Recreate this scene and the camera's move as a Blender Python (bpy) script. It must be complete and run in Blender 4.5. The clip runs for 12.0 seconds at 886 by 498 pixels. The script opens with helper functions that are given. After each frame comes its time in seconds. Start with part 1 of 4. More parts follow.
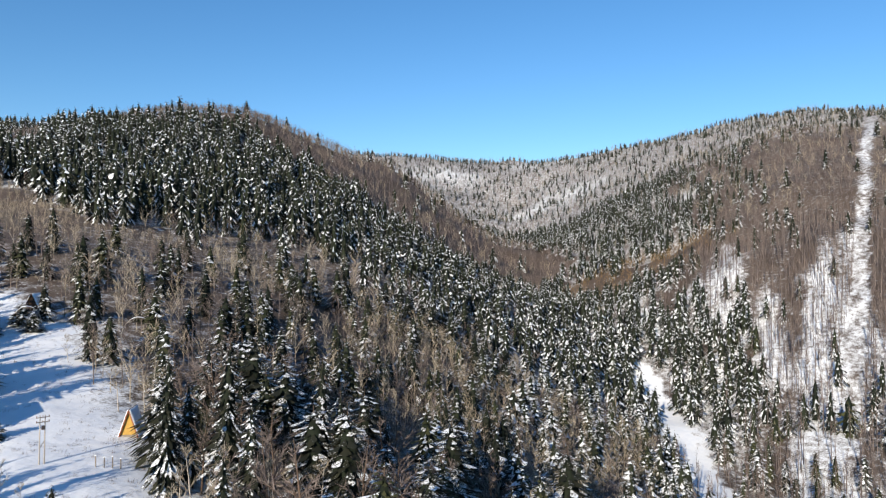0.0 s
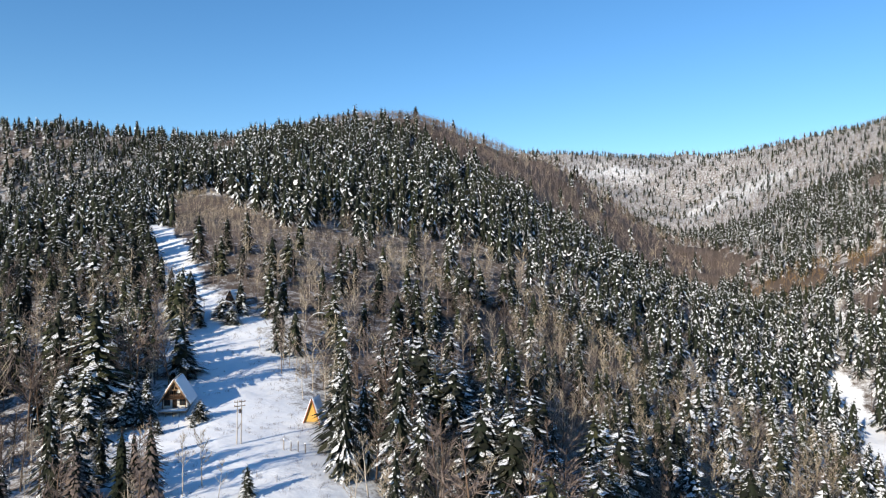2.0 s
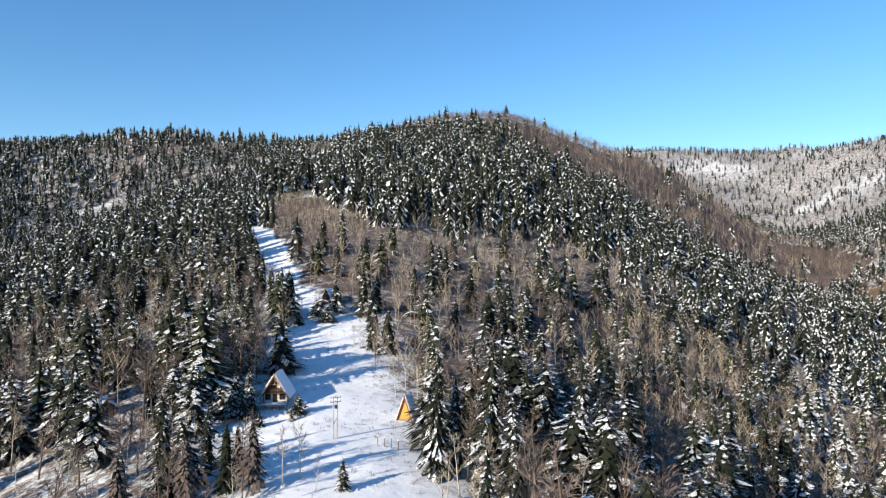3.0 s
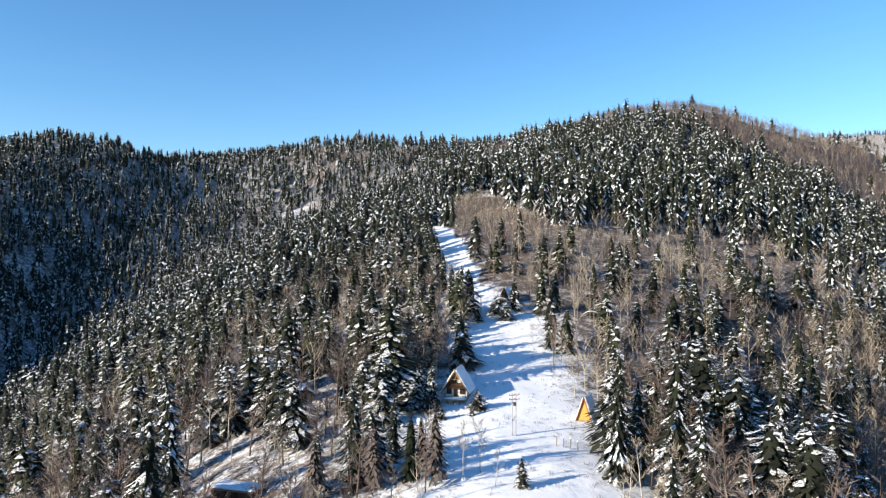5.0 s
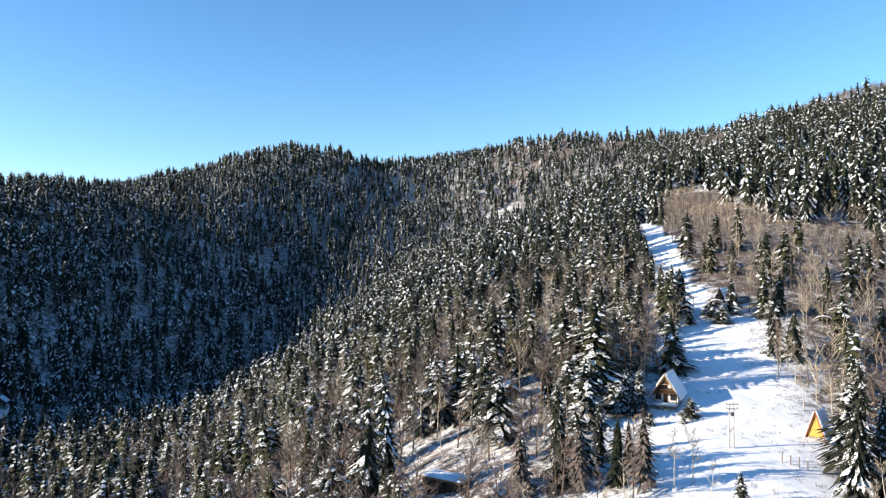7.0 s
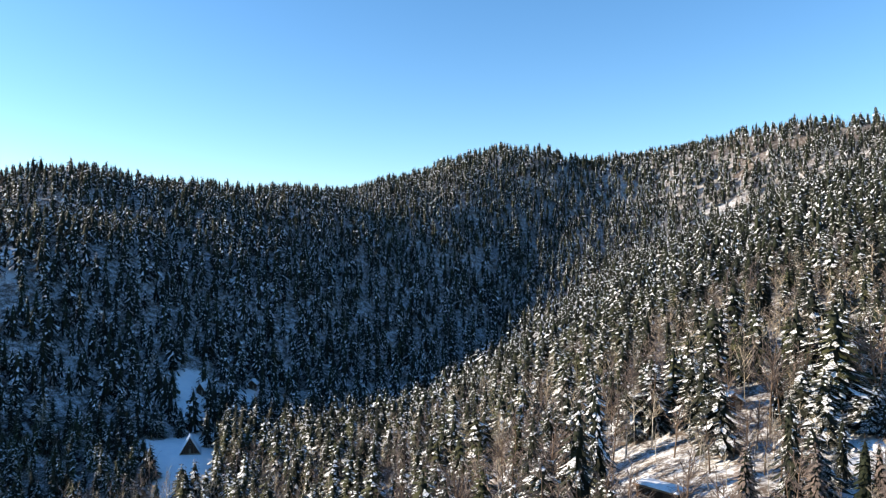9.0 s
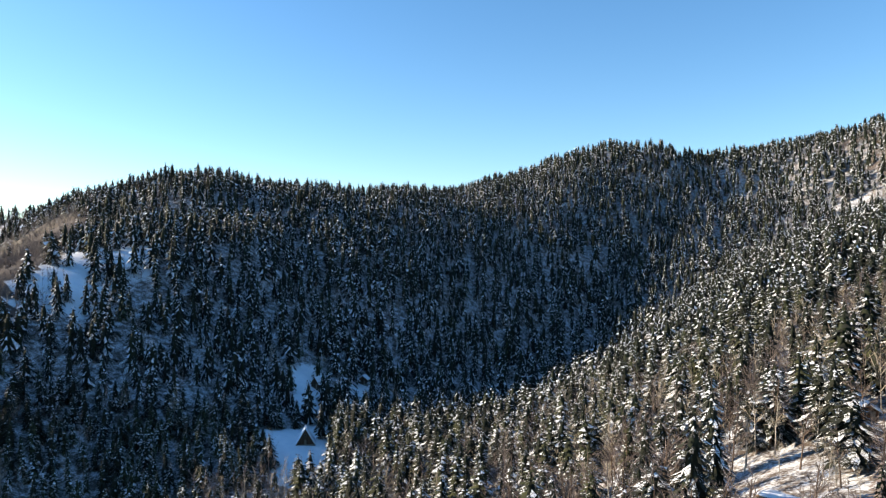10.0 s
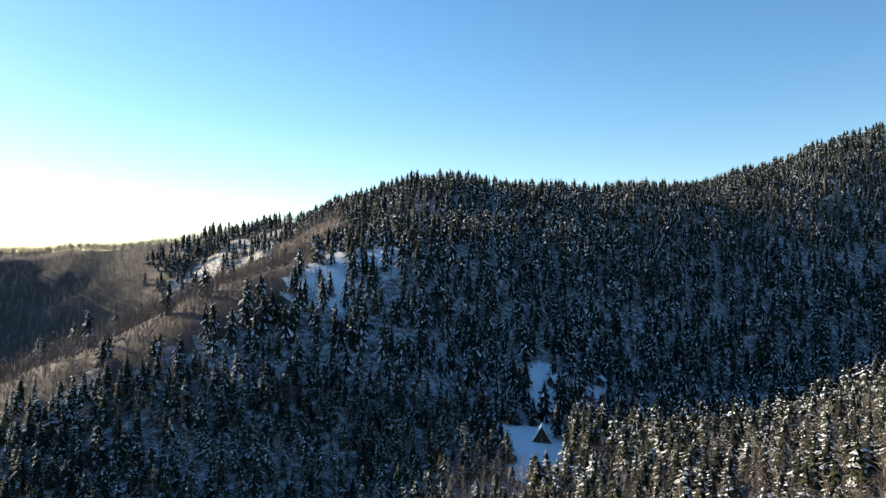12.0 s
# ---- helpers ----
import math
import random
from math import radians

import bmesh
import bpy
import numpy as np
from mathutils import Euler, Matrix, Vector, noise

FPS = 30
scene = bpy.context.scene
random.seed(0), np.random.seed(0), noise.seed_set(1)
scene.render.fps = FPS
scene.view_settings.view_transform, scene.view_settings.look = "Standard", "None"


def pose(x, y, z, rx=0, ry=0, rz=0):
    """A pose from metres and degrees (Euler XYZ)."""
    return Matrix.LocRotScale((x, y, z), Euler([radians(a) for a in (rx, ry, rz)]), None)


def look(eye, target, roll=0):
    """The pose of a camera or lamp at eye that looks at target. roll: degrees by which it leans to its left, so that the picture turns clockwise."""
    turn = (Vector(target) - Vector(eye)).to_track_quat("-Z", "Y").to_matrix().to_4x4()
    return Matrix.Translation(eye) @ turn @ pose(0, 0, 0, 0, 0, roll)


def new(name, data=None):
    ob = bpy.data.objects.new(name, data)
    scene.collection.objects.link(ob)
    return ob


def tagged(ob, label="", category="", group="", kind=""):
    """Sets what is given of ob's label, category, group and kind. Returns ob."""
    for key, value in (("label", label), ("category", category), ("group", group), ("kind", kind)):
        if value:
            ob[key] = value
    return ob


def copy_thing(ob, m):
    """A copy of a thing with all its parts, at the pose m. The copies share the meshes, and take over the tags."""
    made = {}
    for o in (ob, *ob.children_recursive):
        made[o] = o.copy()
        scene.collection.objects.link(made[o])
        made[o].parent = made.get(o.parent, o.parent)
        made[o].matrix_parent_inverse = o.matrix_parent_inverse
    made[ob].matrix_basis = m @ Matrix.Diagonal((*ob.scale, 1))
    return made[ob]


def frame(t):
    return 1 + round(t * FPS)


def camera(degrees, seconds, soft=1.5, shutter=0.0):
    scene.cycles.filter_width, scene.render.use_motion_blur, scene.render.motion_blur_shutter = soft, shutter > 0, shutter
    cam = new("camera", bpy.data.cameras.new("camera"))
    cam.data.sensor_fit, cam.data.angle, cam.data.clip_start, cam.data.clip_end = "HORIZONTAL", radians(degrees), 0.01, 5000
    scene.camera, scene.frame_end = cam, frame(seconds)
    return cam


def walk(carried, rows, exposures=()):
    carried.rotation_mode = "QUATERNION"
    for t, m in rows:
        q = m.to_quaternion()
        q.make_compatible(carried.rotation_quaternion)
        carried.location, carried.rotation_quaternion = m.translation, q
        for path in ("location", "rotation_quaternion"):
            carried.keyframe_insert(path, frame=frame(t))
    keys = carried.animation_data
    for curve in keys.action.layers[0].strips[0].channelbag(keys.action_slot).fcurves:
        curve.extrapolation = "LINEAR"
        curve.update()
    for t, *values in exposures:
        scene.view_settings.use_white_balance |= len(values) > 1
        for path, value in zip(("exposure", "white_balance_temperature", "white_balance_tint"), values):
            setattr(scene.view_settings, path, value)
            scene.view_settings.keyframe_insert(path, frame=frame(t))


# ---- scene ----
cam = camera(64.84, 12.0, soft=1.2)
EYE = (0.0, 0.0, 75.0)
# Seconds, bearing and upward tilt of the slow turn to the left.
TURN = [(0, 37.69, 1.25), (0.5, 34.52, 1.24), (1, 31.23, 1.25), (1.5, 27.78, 1.23), (2, 24.15, 1.19), (2.5, 20.33, 1.19),
        (4.5, 6.08, 1.06), (5, 2.16, 1.04), (5.5, -1.99, 1.03), (6, -6.15, 1.02), (6.5, -10.34, 1.00), (7, -14.45, 0.97),
        (9, -31.52, 0.95), (9.5, -35.88, 0.90), (10, -40.27, 0.87), (10.5, -44.90, 0.85), (11, -49.74, 0.83), (11.5, -54.54, 0.81), (12, -59.41, 0.81)]
walk(cam, [(t, pose(*EYE, 90 + tilt, 0, -bearing)) for t, bearing, tilt in TURN],
     exposures=[(0, 0.50, 6350, 9), (2.5, 0.73, 6400, 9), (5.5, 1.03, 6500, 9), (9, 1.28, 6900, 10), (12, 0.98, 7200, 9)])

# ---- sky and sun ----
SUN_BEARING, SUN_HEIGHT = -119.0, 20.0
world = bpy.data.worlds.new("winter_sky")
scene.world = world
world.use_nodes = True
wn = world.node_tree.nodes
sky = wn.new("ShaderNodeTexSky")
sky.sky_type = "NISHITA"
sky.sun_disc = False
sky.sun_elevation, sky.sun_rotation = radians(SUN_HEIGHT), radians(SUN_BEARING)
sky.altitude, sky.air_density, sky.dust_density, sky.ozone_density = 600, 1.0, 0.2, 3.0
rich = wn.new("ShaderNodeHueSaturation")
rich.inputs["Saturation"].default_value = 1.2
world.node_tree.links.new(sky.outputs[0], rich.inputs["Color"])
world.node_tree.links.new(rich.outputs[0], wn["Background"].inputs[0])
wn["Background"].inputs[1].default_value = 0.113
sun_data = bpy.data.lights.new("sun", "SUN")
sun_data.energy, sun_data.angle, sun_data.color = 5.0, radians(0.5), (1.0, 0.875, 0.70)
sun = new("sun", sun_data)
sa, se = radians(SUN_BEARING), radians(SUN_HEIGHT)
sun.matrix_world = look((1000 * math.sin(sa) * math.cos(se), 1000 * math.cos(sa) * math.cos(se), 1000 * math.sin(se)), (0, 0, 0))

# ---- materials ----
def material(name, rough=0.8):
    m = bpy.data.materials.new(name)
    m.use_nodes = True
    b = m.node_tree.nodes["Principled BSDF"]
    b.inputs["Roughness"].default_value = rough
    b.inputs["Specular IOR Level"].default_value = 0.25
    return m, m.node_tree.nodes, m.node_tree.links, b


def noise_node(nodes, links, scale, detail=3, coord="position", rough=0.55):
    n = nodes.new("ShaderNodeTexNoise")
    n.inputs["Scale"].default_value, n.inputs["Detail"].default_value, n.inputs["Roughness"].default_value = scale, detail, rough
    if coord == "position":
        links.new(nodes.new("ShaderNodeNewGeometry").outputs["Position"], n.inputs["Vector"])
    else:
        links.new(nodes.new("ShaderNodeTexCoord").outputs["Object"], n.inputs["Vector"])
    return n.outputs["Fac"]


def ramp(nodes, links, fac, stops):
    r = nodes.new("ShaderNodeValToRGB")
    r.color_ramp.elements[0].position, r.color_ramp.elements[0].color = stops[0][0], (*stops[0][1], 1)
    r.color_ramp.elements[1].position, r.color_ramp.elements[1].color = stops[-1][0], (*stops[-1][1], 1)
    for p, c in stops[1:-1]:
        r.color_ramp.elements.new(p).color = (*c, 1)
    links.new(fac, r.inputs[0])
    return r.outputs[0]


def maths(nodes, links, op, a, b=None, c=None, clamp=False):
    n = nodes.new("ShaderNodeMath")
    n.operation, n.use_clamp = op, clamp
    for i, v in enumerate((a, b, c)):
        if v is None:
            continue
        if isinstance(v, (int, float)):
            n.inputs[i].default_value = v
        else:
            links.new(v, n.inputs[i])
    return n.outputs[0]


def mix(nodes, links, fac, a, b):
    n = nodes.new("ShaderNodeMix")
    n.data_type = "RGBA"
    for i, v in ((0, fac), (6, a), (7, b)):
        if isinstance(v, (int, float)):
            n.inputs[i].default_value = v
        elif isinstance(v, tuple):
            n.inputs[i].default_value = (*v, 1)
        else:
            links.new(v, n.inputs[i])
    return n.outputs[2]


def bump(nodes, links, bsdf, fac, strength, distance):
    n = nodes.new("ShaderNodeBump")
    n.inputs["Strength"].default_value, n.inputs["Distance"].default_value = strength, distance
    links.new(fac, n.inputs["Height"])
    links.new(n.outputs[0], bsdf.inputs["Normal"])


def grained(name, dark, light, scale, rough=0.8, relief=0.3, depth=0.02, coord="object", detail=4):
    """A plain surface in two tones at two scales with a little relief."""
    m, n, l, b = material(name, rough)
    fine, wide = noise_node(n, l, scale, detail, coord), noise_node(n, l, scale * 0.13, 2, coord)
    f = maths(n, l, "ADD", maths(n, l, "MULTIPLY", fine, 0.6), maths(n, l, "MULTIPLY", wide, 0.4))
    l.new(ramp(n, l, f, [(0.32, dark), (0.68, light)]), b.inputs["Base Color"])
    bump(n, l, b, fine, relief, depth)
    return m


SNOW = (0.80, 0.82, 0.86)


def ground_material():
    m, n, l, b = material("snowy_ground", 0.75)
    cover = n.new("ShaderNodeAttribute")
    cover.attribute_name = "litter"
    fine, mid, wide = noise_node(n, l, 1.7, 4), noise_node(n, l, 0.33, 4), noise_node(n, l, 0.04, 3)
    uneven = maths(n, l, "ADD", maths(n, l, "MULTIPLY", fine, 0.7), maths(n, l, "MULTIPLY", mid, 0.7))
    bare = maths(n, l, "MULTIPLY_ADD", maths(n, l, "ADD", maths(n, l, "MULTIPLY", cover.outputs["Fac"], 1.15), maths(n, l, "SUBTRACT", uneven, 1.22)), 3.5, 0.5, clamp=True)
    litter = ramp(n, l, maths(n, l, "ADD", maths(n, l, "MULTIPLY", fine, 0.6), maths(n, l, "MULTIPLY", wide, 0.4)),
                  [(0.3, (0.042, 0.031, 0.026)), (0.5, (0.085, 0.064, 0.052)), (0.72, (0.16, 0.128, 0.105))])
    white = ramp(n, l, mid, [(0.3, (0.74, 0.77, 0.82)), (0.7, (0.84, 0.85, 0.87))])
    l.new(mix(n, l, bare, white, litter), b.inputs["Base Color"])
    bump(n, l, b, maths(n, l, "ADD", maths(n, l, "MULTIPLY", uneven, 0.35), mid), 0.35, 0.5)
    return m


def needle_material(name, dark, light, snow_share, grain, by_bough=0.5, by_grain=1.2):
    """Conifer foliage, each bough snowed on or bare, the snow on its upper side."""
    m, n, l, b = material(name, 0.85)
    geo = n.new("ShaderNodeNewGeometry")
    up = n.new("ShaderNodeSeparateXYZ")
    l.new(geo.outputs["Normal"], up.inputs[0])
    fine = noise_node(n, l, grain, 3)
    wide = noise_node(n, l, 0.05, 2)
    green = ramp(n, l, maths(n, l, "FRACT", maths(n, l, "MULTIPLY", geo.outputs["Random Per Island"], 7.3)), [(0.0, dark), (1.0, light)])
    load = maths(n, l, "ADD", maths(n, l, "MULTIPLY", geo.outputs["Random Per Island"], by_bough), maths(n, l, "MULTIPLY", fine, by_grain))
    load = maths(n, l, "ADD", load, maths(n, l, "MULTIPLY", maths(n, l, "SUBTRACT", wide, 0.5), 0.5))
    load = maths(n, l, "ADD", load, maths(n, l, "MULTIPLY", up.outputs[2], 0.35))
    on = maths(n, l, "MULTIPLY_ADD", maths(n, l, "SUBTRACT", load, 1.24 - snow_share), 7.0, 0.5, clamp=True)
    l.new(mix(n, l, on, green, SNOW), b.inputs["Base Color"])
    return m


def twig_material(name, dark, light):
    m, n, l, b = material(name, 0.85)
    geo = n.new("ShaderNodeNewGeometry")
    wide = noise_node(n, l, 0.06, 2)
    f = maths(n, l, "ADD", maths(n, l, "MULTIPLY", geo.outputs["Random Per Island"], 0.55), maths(n, l, "MULTIPLY", wide, 0.45))
    l.new(ramp(n, l, f, [(0.1, dark), (0.9, light)]), b.inputs["Base Color"])
    return m


GROUND = ground_material()
NEEDLES = needle_material("snowy_needles", (0.007, 0.009, 0.007), (0.024, 0.024, 0.016), 0.05, 3.2, 0.5, 1.15)
NEEDLES_MID = needle_material("snowy_crowns", (0.008, 0.010, 0.007), (0.027, 0.027, 0.017), -0.10, 3.4, 0.45, 1.2)
# paler set: heavier snow, and haze put into the colour far off
NEEDLES_WHITE = needle_material("snowed_and_hazed_needles", (0.016, 0.019, 0.014), (0.046, 0.046, 0.032), 0.08, 2.6, 0.5, 1.15)
NEEDLES_NEAR = needle_material("snowy_boughs", (0.008, 0.010, 0.007), (0.028, 0.029, 0.017), -0.05, 3.8, 0.45, 1.2)
NEEDLES_OLIVE = needle_material("olive_boughs", (0.026, 0.030, 0.011), (0.064, 0.064, 0.027), -0.08, 2.6)
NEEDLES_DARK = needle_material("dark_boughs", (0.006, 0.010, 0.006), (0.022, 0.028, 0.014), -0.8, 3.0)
TWIGS_BROWN = twig_material("brown_twigs", (0.075, 0.060, 0.055), (0.225, 0.180, 0.162))
TWIGS_GREY = twig_material("grey_twigs", (0.17, 0.14, 0.105), (0.46, 0.395, 0.305))
TWIGS_OCHRE = twig_material("ochre_twigs", (0.11, 0.07, 0.035), (0.30, 0.20, 0.10))
BARK = grained("spruce_bark", (0.05, 0.035, 0.026), (0.16, 0.11, 0.08), 9, 0.9, 0.6, 0.03)
PALE_BARK = grained("birch_bark", (0.22, 0.19, 0.16), (0.55, 0.50, 0.44), 6, 0.8, 0.4, 0.02)

# ---- landforms ----
def polar(bearing, reach, z):
    """East, north and height of a place at a compass bearing and reach from the valley's middle."""
    a = math.radians(bearing)
    return (reach * math.sin(a), reach * math.cos(a), z)


# Landforms: crest and valley lines as (bearing, reach, height above the sea of this model).
LANDFORMS = {
    "house_shelf": [(10, 50, 43), (7, 100, 43.5), (5, 145, 47), (4, 200, 58), (3, 260, 73), (2.5, 330, 94)],
    "hut_shoulder": [(22, 100, 40), (15, 128, 47), (15, 200, 58), (14, 290, 78), (13, 370, 94)],
    "main_crest": [(7, 860, 219), (13, 730, 213), (19, 690, 222), (21.5, 690, 221), (24, 715, 215), (28, 770, 204), (33, 810, 192), (38, 830, 143), (42.5, 820, 94)],
    "main_face": [(10, 470, 125), (14, 560, 160), (19, 600, 180)],
    "near_spur": [(22, 560, 152), (27, 500, 122), (32, 420, 84), (36, 360, 57), (42, 300, 32), (49, 240, 8)],
    "near_slope": [(28, 140, 33), (30, 230, 45), (38, 170, 22), (44, 130, 18), (26, 330, 72)],
    "right_gorge": [(75, 200, -22), (56, 270, -8), (52, 380, 2), (47, 550, 26), (44, 730, 62), (42, 1000, 96)],
    "right_hill": [(43.8, 860, 84), (48, 830, 108), (52, 840, 136), (56, 860, 165), (60, 890, 200), (65, 930, 229), (72, 960, 232), (85, 960, 225)],
    "right_face": [(56, 520, 60), (62, 520, 75), (69, 480, 60), (66, 370, 12), (72, 330, -4), (64, 700, 150), (71, 720, 160)],
    "back_ridge": [(20, 1500, 290), (30, 1500, 308), (37, 1500, 302), (44.4, 1500, 288), (50, 1480, 300), (57.5, 1430, 320), (65, 1380, 343), (72, 1380, 308)],
    "back_bowl": [(36, 1150, 185), (42, 1200, 155), (48, 1120, 170), (54, 1080, 200)],
    "middle_crest": [(-16.8, 1180, 216), (-11, 1100, 245), (-4.8, 1010, 256), (2, 960, 236)],
    "lit_spur": [(-54, 150, -1), (-48, 182, -3), (-41.5, 218, 0), (-35, 268, 6), (-29, 325, 12), (-23, 390, 26), (-18, 475, 54), (-12, 620, 90), (-9, 640, 99), (-4, 650, 120)],
    "middle_ravine": [(-16, 760, 84), (-12, 745, 84), (-8, 765, 100), (-4, 785, 124), (1, 790, 160)],
    "middle_face": [(-13, 900, 146), (-9, 890, 158), (-4, 880, 180)],
    "shelf_flank": [(-14, 100, 42), (-12, 170, 48), (-10, 260, 58), (-8, 360, 76), (-5, 480, 104), (0, 620, 140), (-24, 120, 28), (-34, 130, 12)],
    "left_peak": [(-36, 920, 168), (-32, 945, 196), (-28, 970, 224), (-24.5, 990, 237), (-20, 1060, 208)],
    "shade_valley": [(-68, 190, -32), (-60, 230, -14), (-51, 275, 4), (-44, 340, -12), (-36, 400, -16), (-29, 480, -10), (-24.5, 590, 18), (-20, 740, 66), (-17.5, 900, 138)],
    "left_ridge": [(-80, 900, 88), (-71, 760, 111), (-64, 640, 138), (-58.5, 640, 143), (-51, 650, 126), (-45, 670, 126), (-39, 740, 133)],
    "left_spur": [(-63, 510, 100), (-66, 450, 80), (-73, 400, 66), (-81, 350, 46), (-92, 300, 24)],
    "left_near_crest": [(-66, 450, 80), (-62, 465, 82), (-57, 480, 85), (-53, 500, 88)],
    "left_dip": [(-64, 530, 86), (-58, 540, 86), (-54, 560, 94)],
    "left_face": [(-52, 460, 46), (-58, 400, 36), (-68, 300, 12)],
    "shaded_spur": [(-27, 900, 188), (-30, 800, 148), (-34, 690, 112), (-39, 600, 88), (-44, 520, 66)],
    "far_left": [(-110, 1050, 60), (-96, 1020, 67), (-88, 1020, 78), (-80, 1040, 96), (-72, 1050, 96)],
    "far_left_valley": [(-100, 740, -90), (-90, 760, -80), (-82, 770, -40), (-100, 500, -40)],
    "beyond_left": [(-100, 1700, 20), (-90, 1700, 30), (-80, 1700, 50), (-66, 1300, 60), (-50, 1100, 50), (-42, 1150, 60), (-34, 1250, 90), (-20, 1400, 120)],
    "beyond_middle": [(-5, 1350, 150), (8, 1200, 150), (22, 1050, 165), (30, 1120, 160)],
    "beyond_back": [(14, 1720, 200), (36, 1850, 170), (48, 1900, 170), (60, 1750, 190), (72, 1650, 200)],
    "behind": [(130, 400, -30), (180, 300, -20), (-140, 400, -40), (180, 900, 60), (130, 1000, 60), (-135, 1000, 40), (100, 700, 120), (-112, 250, -40)],
}


def landform_knots():
    knots = []
    for line in LANDFORMS.values():
        line = [polar(*k) for k in line]
        for (x0, y0, z0), (x1, y1, z1) in zip(line, line[1:]):
            n = max(1, int(math.hypot(x1 - x0, y1 - y0) / 90)) if math.hypot(x1 - x0, y1 - y0) < 260 else 1
            knots += [(x0 + (x1 - x0) * i / n, y0 + (y1 - y0) * i / n, z0 + (z1 - z0) * i / n) for i in range(n)]
        knots.append(line[-1])
    return np.array(knots)


KNOTS = landform_knots()
SOFT = 25.0


def radial(ax, ay, bx, by):
    return np.sqrt((ax[:, None] - bx) ** 2 + (ay[:, None] - by) ** 2 + SOFT ** 2)


WEIGHTS = np.linalg.solve(radial(KNOTS[:, 0], KNOTS[:, 1], KNOTS[:, 0], KNOTS[:, 1]) - np.eye(len(KNOTS)) * 25.0, KNOTS[:, 2] - 60.0)


def waves(x, y, size, seed):
    """A smooth unevenness of about that size, between -1 and 1."""
    r = np.random.RandomState(seed)
    v = np.zeros(np.shape(x))
    for k in range(7):
        a, s, p = r.uniform(0, 6.283), r.uniform(0.6, 1.7), r.uniform(0, 6.283)
        v = v + np.sin((x * math.cos(a) + y * math.sin(a)) * 6.283 / (size * s) + p + 1.3 * np.sin((y * math.cos(a) - x * math.sin(a)) * 4.1 / (size * s) + p * 2))
    return v / 4.0


def raise_ground(x, y):
    """The height of the bare ground, worked out from the landforms."""
    x, y = np.asarray(x, float), np.asarray(y, float)
    flat_x, flat_y = np.clip(x.ravel(), -1700, 1700), np.clip(y.ravel(), -1100, 1750)
    z = np.empty(len(flat_x))
    for i in range(0, len(z), 20000):
        z[i:i + 20000] = radial(flat_x[i:i + 20000], flat_y[i:i + 20000], KNOTS[:, 0], KNOTS[:, 1]) @ WEIGHTS
    z = z.reshape(x.shape) + 60.0
    reach = np.hypot(x, y)
    rough = np.clip((reach - 150) / 500, 0, 1)
    z = z + waves(x, y, 120, 3) * 5.0 * rough + waves(x, y, 45, 4) * 1.6 * rough + waves(x, y, 18, 5) * 0.35
    return z


GRID = 6.0
GRID_X, GRID_Y = np.arange(-1720, 1721, GRID), np.arange(-1120, 1781, GRID)
GRID_Z = raise_ground(*np.meshgrid(GRID_X, GRID_Y))


def height(x, y):
    """The height of the bare ground, between the lines of a fine grid."""
    u = np.clip((np.asarray(x, float) + 1720) / GRID, 0, len(GRID_X) - 1.001)
    v = np.clip((np.asarray(y, float) + 1120) / GRID, 0, len(GRID_Y) - 1.001)
    i, j = u.astype(int), v.astype(int)
    u, v = u - i, v - j
    return (GRID_Z[j, i] * (1 - u) + GRID_Z[j, i + 1] * u) * (1 - v) + (GRID_Z[j + 1, i] * (1 - u) + GRID_Z[j + 1, i + 1] * u) * v


def mesh_of(name, verts, tris, mats=(), index=None):
    """A mesh from arrays of corners and triangles."""
    me = bpy.data.meshes.new(name)
    verts, tris = np.asarray(verts, np.float32), np.asarray(tris, np.int32)
    me.vertices.add(len(verts))
    me.vertices.foreach_set("co", verts.ravel())
    me.loops.add(len(tris) * 3)
    me.loops.foreach_set("vertex_index", tris.ravel())
    me.polygons.add(len(tris))
    me.polygons.foreach_set("loop_start", np.arange(0, len(tris) * 3, 3, dtype=np.int32))
    for m in mats:
        me.materials.append(m)
    if index is not None:
        me.polygons.foreach_set("material_index", np.asarray(index, np.int32))
    me.update(calc_edges=True)
    return me


# ---- the ground ----
# Open ground: lines of (east, north, half width).
SKI_RUN = [(15, 60, 10), (15.5, 97, 10.5), (17.5, 114, 12), (18, 133, 10.5), (20, 150, 8.5), (21.5, 170, 9), (24, 198, 9), (21, 212, 5), (16.5, 229, 5), (15, 255, 6.2), (13, 295, 7), (8.5, 345, 5.5)]
HOUSE_YARD = [(-4, 131, 5), (8, 134, 9), (12, 125, 8)]
LOWER_MEADOW = [(-42, 128, 13), (-20, 127, 13), (-4, 122, 14), (6, 106, 12)]
LIFT_LINE = [(350, 143, 5), (447, 175, 5), (582, 226, 4.5), (1011, 381, 7)]
SNOW_GULLIES = [[(400, 235, 7), (423, 251, 8), (517, 305, 9)], [(345, 170, 7), (363, 186, 8), (425, 222, 8)], [(655, 420, 12), (675, 434, 10)], [(435, 198, 6), (395, 178, 7), (345, 158, 8)]]
VALLEY_ROAD = [(330, 245, 4), (311, 225, 6), (278, 189, 7), (243, 154, 8), (222, 132, 8)]
VALLEY_FIELD = [(352, 145, 7), (303, 130, 10), (262, 118, 12)]
BACK_CLEARINGS = [[(800, 815, 34), (850, 795, 44), (905, 765, 30)], [(740, 1090, 40), (815, 1050, 44), (850, 1010, 30)], [(985, 1000, 36), (1030, 975, 24)]]
TOP_CLEARING = [(66, 585, 9), (80, 690, 13), (92, 770, 13)]
FAR_GLADE = [(-165, 830, 5), (-128, 840, 8), (-95, 846, 5)]
